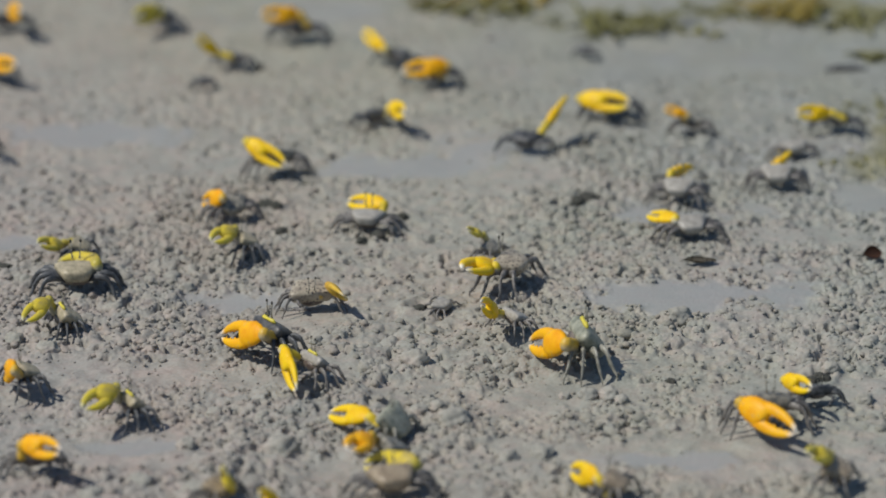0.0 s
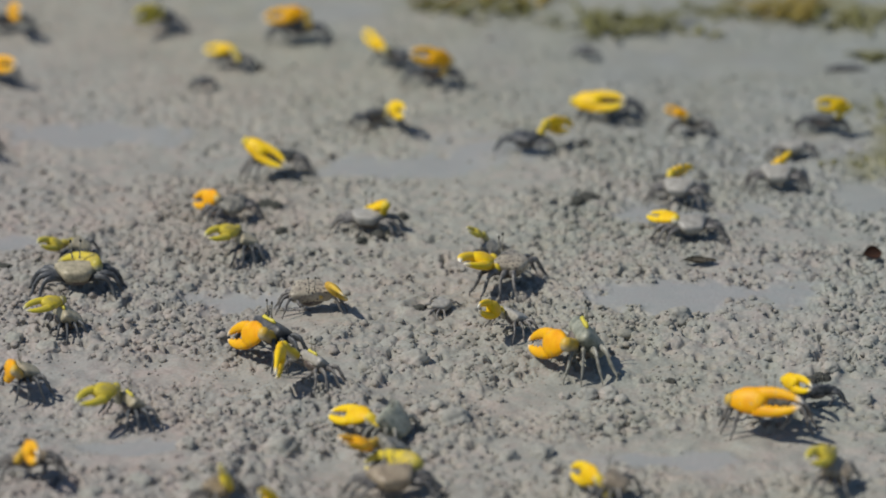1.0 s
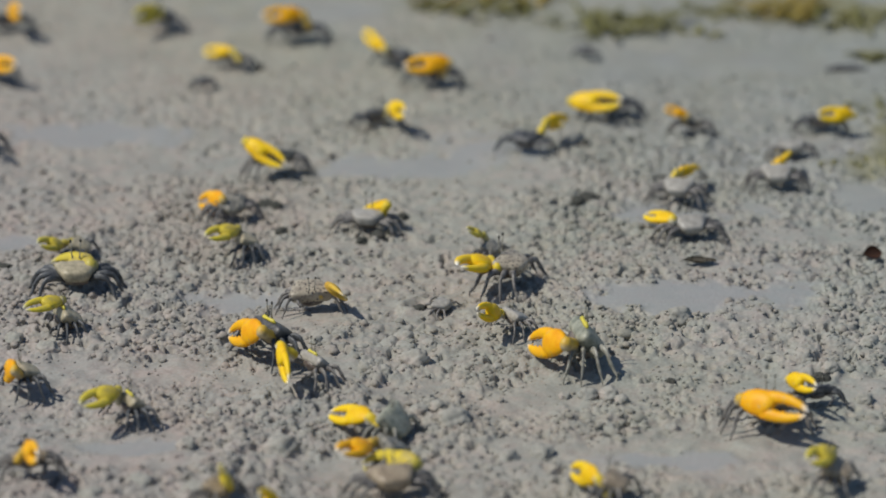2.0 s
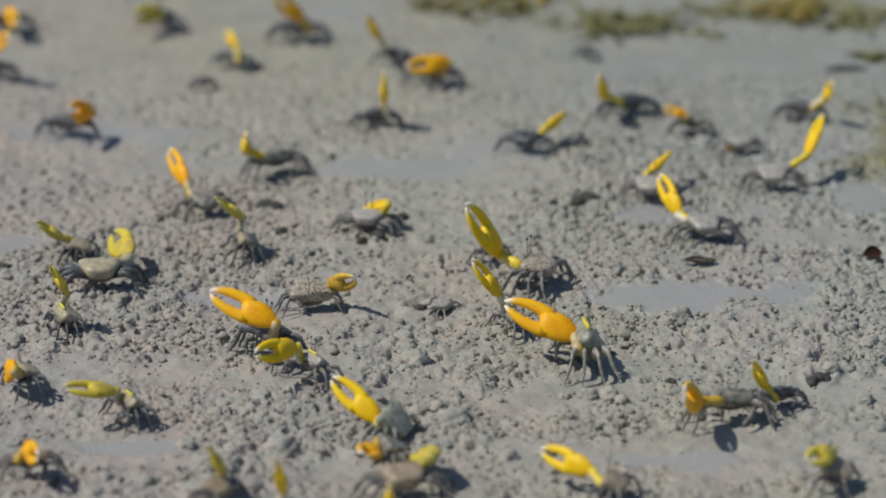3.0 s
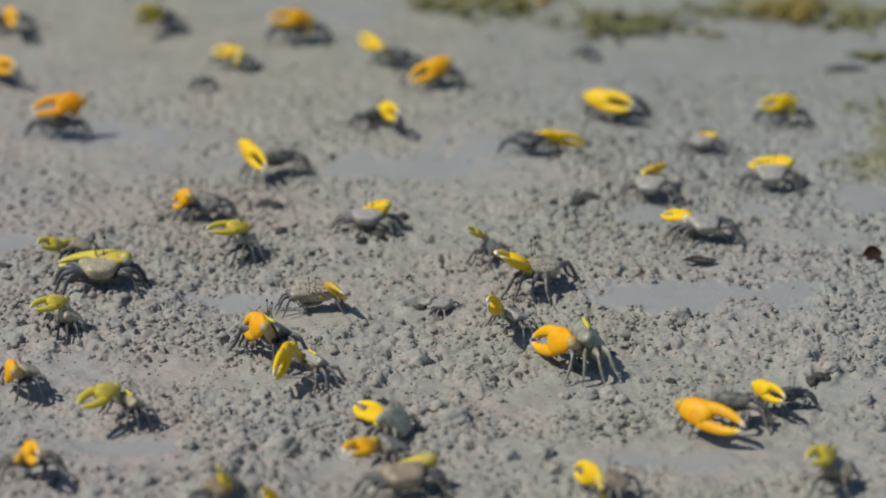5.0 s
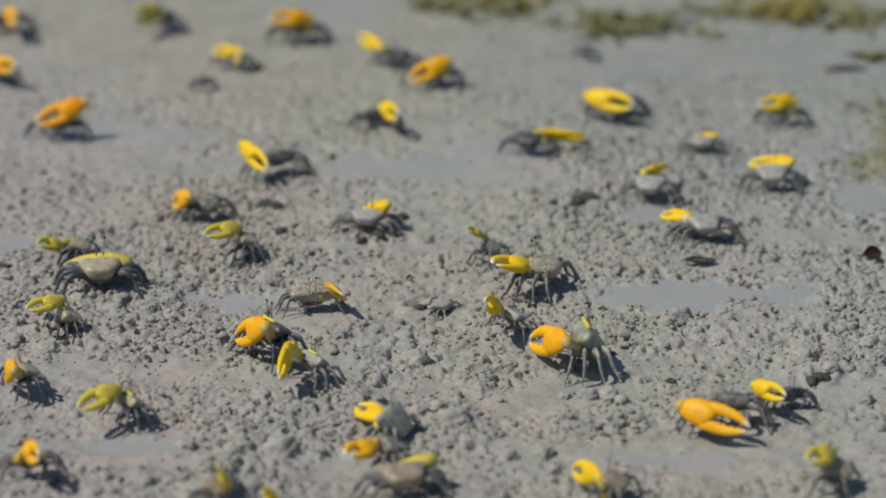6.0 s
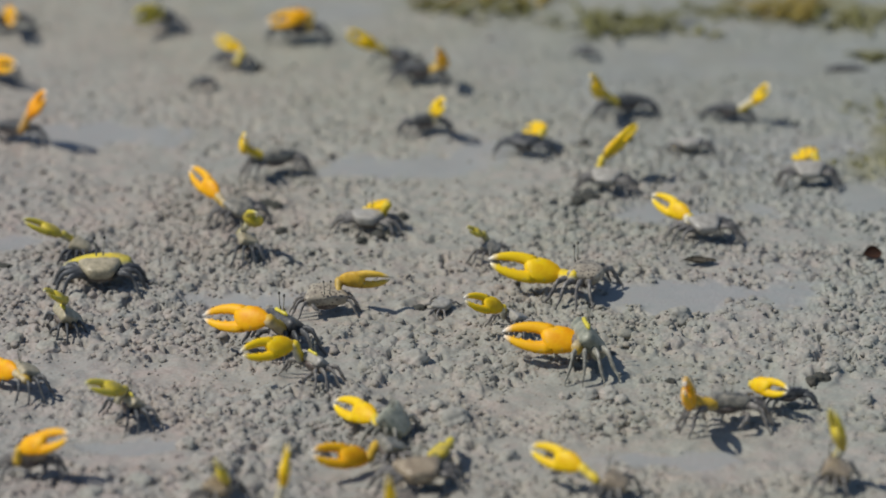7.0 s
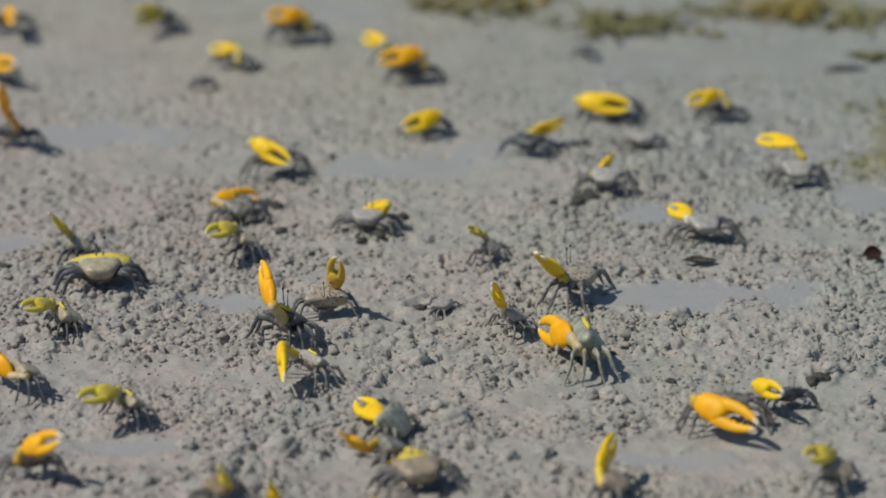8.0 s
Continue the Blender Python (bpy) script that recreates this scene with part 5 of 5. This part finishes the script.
    stroll(crab_27, 165, [(0, 92.4, 124.7, -0.0), (3.2, 92.4, 124.7, -0.0), (3.5, 91.4, 122.1, -4.0), (3.9, 91.1, 117.1, -29.7), (8, 91.1, 117.1, -29.7)])
    wave(crab_27, [(0, 2.6, 5.3, 13.6, 13, -17, 12), (8, 2.6, 5.3, 13.6, 13, -17, 12)])
    stroll(crab_28, 10, [(0, 128, 97.6, -0.1), (2, 127.4, 97.7, -0.1), (2.8, 119, 103.6, -0.1), (3.2, 100.4, 102.4, -0.4), (3.5, 99.2, 102.7, -0.3), (4, 95.5, 103.7, -0.3), (6.7, 93.9, 103.5, -0.5), (7, 90.1, 102.1, -0.3), (7.5, 81.5, 103.1, 1.2), (8, 73.4, 105.7, 0.3)])
    wave(crab_28, [(0, 3, 6, 3, 36, 0, 175), (4.2, 3, 6, 3, 36, 0, 175), (4.6, 9, 4, 8.4, 40, 10, 140), (6.7, 9, 4, 8.4, 40, 10, 140), (7, 3, 6, 3, 36, 0, 175), (8, 3, 6, 3, 36, 0, 175)])
    stroll(crab_29, 0, [(0, 118.3, 59.9, 0.3), (2, 118.3, 59.9, 0.3), (2.8, 117.3, 59.9, 0.3), (3.5, 116.2, 58.7, 0.3), (6.7, 116.9, 59.9, 0.3), (7, 130.1, 64.3, 0.1), (8, 126.1, 64.9, -0.1)])
    wave(crab_29, [(0, -1.3, 6.5, 8.5, 48, 2, 70), (1.5, -1.3, 6.5, 8.5, 48, 2, 70), (2.3, -0.9, 6.5, 8.5, 48, 2, 70), (2.8, 17.5, 7.2, 10.4, 46, -29, 72), (3, 16.2, 8.5, 14.1, 44, -31, 69), (3.2, 15.4, 9.5, 16.7, 55, -27, 90), (3.5, 9.5, 7.4, 10.9, 56, -16, 91), (4, 6.9, 8.4, 13.7, 63, 17, 114), (4.5, 9.3, 7.8, 12, 70, 16, 139), (6.5, 9.5, 7.6, 11.6, 70, 14, 140), (6.72, 9.4, 7.6, 11.6, 70, 14, 140), (7, 2.6, 8, 12.6, 60, 16, 105), (7.2, 2.1, 8.6, 14.3, 50, 2, 75), (7.5, 7.8, 9.8, 17.4, 55, -14, 90), (8, -1.3, 9.7, 17.2, 67, 7, 128)])
    stroll(crab_30, 160, [(0, 146.9, 128.8, 0.3), (0.5, 141.6, 128.1, 0.1), (2, 140.6, 128.3, 0.0), (2.8, 134.6, 142.5, 0.5), (3.2, 134.1, 142.1, -0.0), (3.5, 127.3, 137.2, 0.8), (6.7, 126.9, 137.9, 0.8), (7, 107.1, 142.8, -0.7), (8, 104.9, 143.1, -0.3)])
    wave(crab_30, [(0, 3.2, 6.1, 10.8, 23, -8, 45), (0.5, -12.9, -0.4, 12.5, 25, 2, 45), (1, -12.9, -1.5, 15.3, 22, -9, 46), (1.5, -13.9, -0.9, 12.8, 31, -4, 40), (2.3, -17.7, -1.5, 10.8, 31, -4, 39), (2.55, -15.2, -0.8, 11.2, 20, -23, 54), (2.8, -12.8, -0.1, 11.7, -14, -35, 132), (3, -11.9, 0.1, 12.1, -7, -40, 121), (3.2, 2, 4.9, 12.8, 16, -43, 85), (3.5, 0.4, 5.6, 9.5, 20, 0, 48), (4, -5.9, 2.8, 10.7, 18, -8, 50), (4.5, -6, 1.8, 13.4, 27, 3, 44), (6.5, -6.4, 1.7, 13.3, 25, 2, 44), (6.72, -6.6, 1.6, 13.3, 25, 2, 44), (6.87, -9.8, 0.7, 12.6, 18, -21, 97), (7, -12.9, -0.2, 12, -16, -38, 137), (7.2, -12.7, -0.1, 11.9, -16, -43, 134), (7.5, -10.7, -0.2, 13.9, 9, -48, 98), (8, 0.8, 3.5, 15.4, 25, 6, 46)])
    stroll(crab_31, -15, [(0, 82.4, 44.6, 0.8), (2, 82.4, 44.6, 0.8), (2.8, 72.6, 46.7, 0.9), (6.7, 72.6, 46.7, 0.9), (7, 57.4, 53.6, 1.5), (8, 57.4, 53.6, 1.5)])
    wave(crab_31, [(0, -4.8, 6.8, 12.8, 49, 15, 80), (1.5, -4.8, 6.8, 12.8, 49, 15, 80), (2.3, -0.7, 7.8, 12.5, 49, 15, 79), (2.8, -1.6, 7.3, 11.8, 34, -17, 62), (3, -1.6, 7.3, 11.8, 47, -5, 80), (3.2, -1.2, 7.7, 12.5, 47, 2, 78), (3.5, -2.1, 7.2, 11.8, 49, 13, 82), (6.5, -3.7, 6.8, 11.8, 47, 13, 78), (6.72, -3.5, 6.8, 11.8, 47, 13, 78), (7, -3.2, 7.9, 14.5, 25, -31, 51), (7.2, -3.5, 7.8, 14.5, 41, -31, 80), (7.5, -4.1, 7.9, 15, 33, -4, 98), (8, -4.1, 5.8, 9.5, 29, 5, 88)])
    stroll(crab_32, 15, [(0, 84.6, 8.3, -0.1), (2, 84.6, 8.3, -0.1), (2.8, 89.5, 7.1, 0.4), (8, 89.5, 7.1, 0.4)])
    wave(crab_32, [(0, -5.9, 1.2, 9.2, 70, 11, 105), (1.5, -5.9, 1.2, 9.2, 70, 11, 105), (2.3, -7.7, 1.7, 9.2, 70, 11, 105), (2.8, -7.2, 8.5, 7.5, 29, -9, 126), (3, -7.8, 9.1, 8.6, 25, -35, 102), (3.2, -6.8, 9.2, 9.4, 0, -50, 75), (3.5, -5, 8.2, 8.2, 56, -15, 77), (4, -5.4, 3.6, 9.1, 69, 12, 101), (6.5, -5.8, 3.7, 9.1, 69, 13, 104), (6.72, -5.8, 3.7, 9.1, 69, 13, 104), (7, -4, 7.7, 7.5, 29, -12, 121), (7.2, -4.4, 7.8, 7.5, 27, -13, 119), (7.5, -4.4, 7.9, 7.7, 55, -7, 101), (8, -4, 7.7, 7.5, 67, 4, 94)])
    stroll(crab_33, 60, [(0, 16.0, -11.7, 0.1), (8, 16.0, -11.7, 0.1)])
    wave(crab_33, [(0, 2.4, 6.8, 14.6, 50, -26, 179), (2.3, 2.4, 6.8, 14.6, 50, -26, 179), (2.8, 2.4, 7.4, 15.5, 52, -33, 173), (3.2, 2.7, 6.9, 15.5, 50, -44, -176), (4, 2.4, 6.8, 14.6, 50, -26, 179), (8, 2.6, 6.9, 15.2, 50, -26, 179)])
    stroll(crab_34, 120, [(0, -112.0, 261.0, 0.2), (8, -112.0, 261.0, 0.2)])
    wave(crab_34, [(0, -1.1, 2.7, 9.3, 18, -7, 119), (8, -1.1, 2.7, 9.3, 18, -7, 119)])
    stroll(crab_35, 190, [(0, -174.4, 254.5, 0.9), (8, -174.4, 254.5, 0.9)])
    wave(crab_35, [(0, -0.8, 4.7, 11.9, -11, -14, 99), (1.5, -0.8, 4.7, 11.9, -11, -14, 99), (2.3, -0.8, 4.7, 11.9, -11, -14, 99), (3, 1.1, 4.6, 11.4, -13, -3, 99), (8, 1.1, 4.6, 11.4, -11, -7, 96)])
    stroll(crab_36, 175, [(0, -173.8, 192.9, 0.5), (8, -173.8, 192.9, 0.5)])
    wave(crab_36, [(0, 2.9, 5.7, 9.8, -27, -9, 144), (1.5, 2.9, 5.7, 9.8, -27, -9, 144), (2.3, 2.9, 5.7, 9.8, -27, -9, 144), (2.8, 0.9, 2.9, 16.8, -23, -31, 136), (3.5, 0.9, 2.9, 16.8, -23, -30, 133), (4, 1.9, 5.4, 10.4, -25, -6, 138), (8, 2.9, 5.7, 9.8, -27, -10, 144)])
    stroll(crab_37, 150, [(0, -81.5, 207.0, 0.1), (8, -81.5, 207.0, 0.1)])
    wave(crab_37, [(0, 5.9, 8.6, 9.9, 16, -44, 60), (0.5, 1.8, 5.6, 11.5, 22, -9, 5), (1, -1.4, 3.2, 12.7, 29, 8, 10), (1.5, -1.1, 3.9, 11.5, 29, 8, 10), (2.3, -1.1, 3.9, 11.5, 29, 8, 10), (2.8, -1.9, 4.1, 9.9, 27, -15, -25), (3, -3.7, 1.9, 12.7, 13, -16, -36), (3.5, -3.1, 2.2, 12.7, 31, -8, -15), (4.5, -6.2, 0.9, 11.5, 25, 8, 10), (6.5, -6.2, 0.9, 11.5, 27, 8, 10), (6.72, -6.2, 0.9, 11.5, 27, 8, 10), (7, -6.2, 0.9, 11.5, 13, -16, 0), (7.5, -5.1, 1.6, 11.5, 18, -28, 30), (8, -4.3, 1.5, 12.7, 27, 8, 10)])
    stroll(crab_38, 20, [(0, -91.6, 179.1, -0.1), (8, -91.6, 179.1, -0.1)])
    stroll(crab_39, -30, [(0, 55.9, 216.9, 0.6), (8, 55.9, 216.9, 0.6)])
    stroll(crab_40, 70, [(0, -0.4, -55.3, -1.6), (8, -0.4, -55.3, -1.6)])
    stroll(crab_41, 70, [(0, -15.4, -165.2, -1.3), (8, -15.4, -165.2, -1.3)])
    wave(crab_41, [(0, -5.2, 7.5, 11.1, 54, 14, 60), (1.5, -5.2, 7.5, 11.1, 54, 14, 60), (2.3, -5.2, 7.5, 11.1, 54, 14, 60), (2.8, -0.3, 5.7, 7.1, 31, 1, 75), (3, 0.1, 5.4, 7.7, 41, -33, 80), (3.2, -0.6, 7.4, 7.7, 16, -35, 35), (3.5, -1.5, 8.3, 6.3, 36, -26, 21), (4, 1.3, 4, 9.5, 66, 4, 36), (4.5, 0.8, 3.9, 8.3, 69, 5, 45), (6.5, -1.5, 3.8, 9.7, 68, 10, 42), (6.72, -1.5, 3.8, 9.7, 68, 10, 42), (7, -0.1, 6.9, 8.5, 42, 2, 60), (7.2, 0.4, 6.6, 9.5, 34, -3, 60), (7.5, 0.7, 5.6, 9.5, 66, -4, 37), (8, 0.5, 5.3, 8.7, 67, 4, 41)])
    stroll(crab_42, 110, [(0, -15.3, -184.5, -1.4), (8, -15.3, -184.5, -1.4)])
    wave(crab_42, [(0, 2.1, 7.6, 12.9, 66, -10, 142), (1, 1, 8, 9.7, 69, -24, 133), (1.5, 1.2, 8, 10.1, 69, -13, 132), (2.3, 1.2, 8, 10.1, 69, -13, 132), (2.8, -0.2, 6.2, 8.3, 64, -16, 147), (3, -0.2, 6.2, 8.3, 63, -18, 150), (3.5, -1.7, 1, 9.3, 67, -19, 139), (4, 1.1, 6.9, 10.9, 68, -14, 137), (6.5, 0.4, 6, 10.1, 68, -11, 135), (6.72, 0.4, 6, 10.1, 68, -11, 135), (7, -0.4, 9.2, 4.9, 32, -16, 98), (7.2, 1.3, 11.3, 7.3, 40, -39, 76), (7.5, 2.4, 10.9, 10.5, 41, -66, 80), (8, 1, 9.2, 8.5, 70, -32, 130)])
    stroll(crab_43, 15, [(0, -14.6, -208.5, -0.9), (2, -14.6, -208.5, -0.9), (2.8, -11.3, -208.4, -0.4), (6.7, -11.3, -208.4, -0.4), (7, -6.9, -203.2, -0.9), (8, -6.9, -203.2, -0.9)])
    wave(crab_43, [(0, 8.9, 4.6, 8.2, 33, 16, 124), (1.5, 9.6, 4.6, 8.5, 29, 16, 126), (2.3, 8.5, 4.8, 8.4, 29, 16, 126), (2.8, 7.7, -2.6, 12.6, 65, 28, 90), (3.2, 11.1, 4.9, 10.3, 65, 11, 91), (4, 8.8, 3.1, 10.2, 51, 22, 118), (4.5, 10.6, 4.6, 9, 56, 30, 140), (6.5, 10.6, 4.6, 9, 56, 30, 140), (6.72, 10.6, 4.6, 9, 56, 30, 140), (7, 6.4, 5.1, 7.7, 57, 8, 67), (7.2, 6.8, 5.5, 9, 60, -4, 76), (7.5, 2.3, 6.6, 8.7, 36, 9, 120), (8, 2.5, 4, 8.1, 71, 14, 109)])
    stroll(crab_44, 60, [(0, -64.9, -214.7, -0.3), (8, -64.9, -214.7, -0.3)])
    wave(crab_44, [(0, 4.5, -3.4, 5.5, 31, -43, -153), (1, 4.3, -2.7, 6.2, 31, -43, -154), (2.3, 4.3, -2.7, 6.2, 31, -43, -154), (3, 5.2, 0.5, 12.8, 35, -44, -165), (3.5, 4.5, -0.7, 9.5, 33, -38, -159), (4.5, 4.3, -1.9, 7.3, 32, -40, -155), (6.72, 4.3, -1.9, 7.3, 32, -40, -155), (7, 4.6, -1.1, 9, 32, -40, -157), (8, 4.4, -2.4, 6.8, 32, -41, -156)])
    stroll(crab_45, 100, [(0, -44.0, -230.3, -1.3), (8, -44.0, -230.3, -1.3)])
    wave(crab_45, [(0, 1, 4.6, 12.3, 11, -28, 152), (1.5, 1, 4.6, 12.3, 11, -28, 152), (2.3, 1, 4.6, 12.3, 11, -28, 152), (2.8, 1.4, 2.1, 14.5, -2, -36, 173), (3, 2.1, 1.3, 16.7, 7, -50, 159), (3.5, 1.6, 3.3, 14.5, 13, -35, 150), (4.5, 1, 4.6, 12.3, 9, -29, 155), (6.5, 1, 4.6, 12.3, 9, -29, 155), (6.72, 1, 4.6, 12.3, 9, -29, 155), (7, 3, 1.8, 18.9, -18, -67, -171), (7.2, 2.9, 3.8, 17.6, -16, -53, -168), (7.5, 2, 3.2, 15.6, -2, -42, 174), (8, 1, 4.1, 12.3, 7, -38, 158)])
    stroll(crab_46, 60, [(0, -11.0, -239.5, -0.7), (8, -11.0, -239.5, -0.7)])
    wave(crab_46, [(0, 0.2, 6.9, 9.5, 18, -23, -180), (2, 0.2, 6.9, 9.5, 18, -23, -180), (2.8, 0.4, 7, 10.1, 4, -37, -157), (3, 0.9, 7.3, 11.7, 0, -49, -150), (3.5, 0.4, 7, 10.1, 11, -31, -169), (4, 0.2, 6.9, 9.5, 18, -23, -180), (6.7, 0.2, 6.9, 9.5, 18, -23, -180), (7, 1.8, 6.5, 12.8, 7, -55, -159), (7.2, 3.3, 5.5, 15, -16, -67, -132), (7.5, 2.4, 5.5, 12.8, 0, -47, -150), (8, 0.4, 7, 10.1, 16, -30, -175)])
    stroll(crab_47, 70, [(0, 49.5, -212.5, -0.1), (8, 49.5, -212.5, -0.1)])
    wave(crab_47, [(0, -4.9, 5.6, 11.2, 14, 14, 45), (1.5, -4.9, 5.6, 11.2, 14, 14, 45), (2.3, -4.9, 5.6, 11.2, 14, 14, 45), (2.8, -0.1, 9, 10.6, 16, -2, 70), (3, -0, 9.5, 11.3, 18, -8, 75), (3.2, -0.1, 10.9, 12.4, 25, -27, 50), (3.5, 0.5, 9.2, 12.4, -2, -24, 17), (4, 0.5, 8.8, 11.9, -9, -13, 8), (4.5, -1.9, 5.6, 10.9, 13, 14, 41), (6.5, -4.5, 5.3, 12, 14, 15, 44), (6.72, -4.5, 5.3, 12, 14, 15, 44), (7, -0.9, 13.6, 12.8, 22, -6, 75), (7.2, 0.3, 13.1, 15.5, 18, -34, 38), (7.5, 0.5, 11.2, 14.1, -13, -31, 6), (8, 1.1, 7.1, 11.9, -13, -13, 1)])


motions()
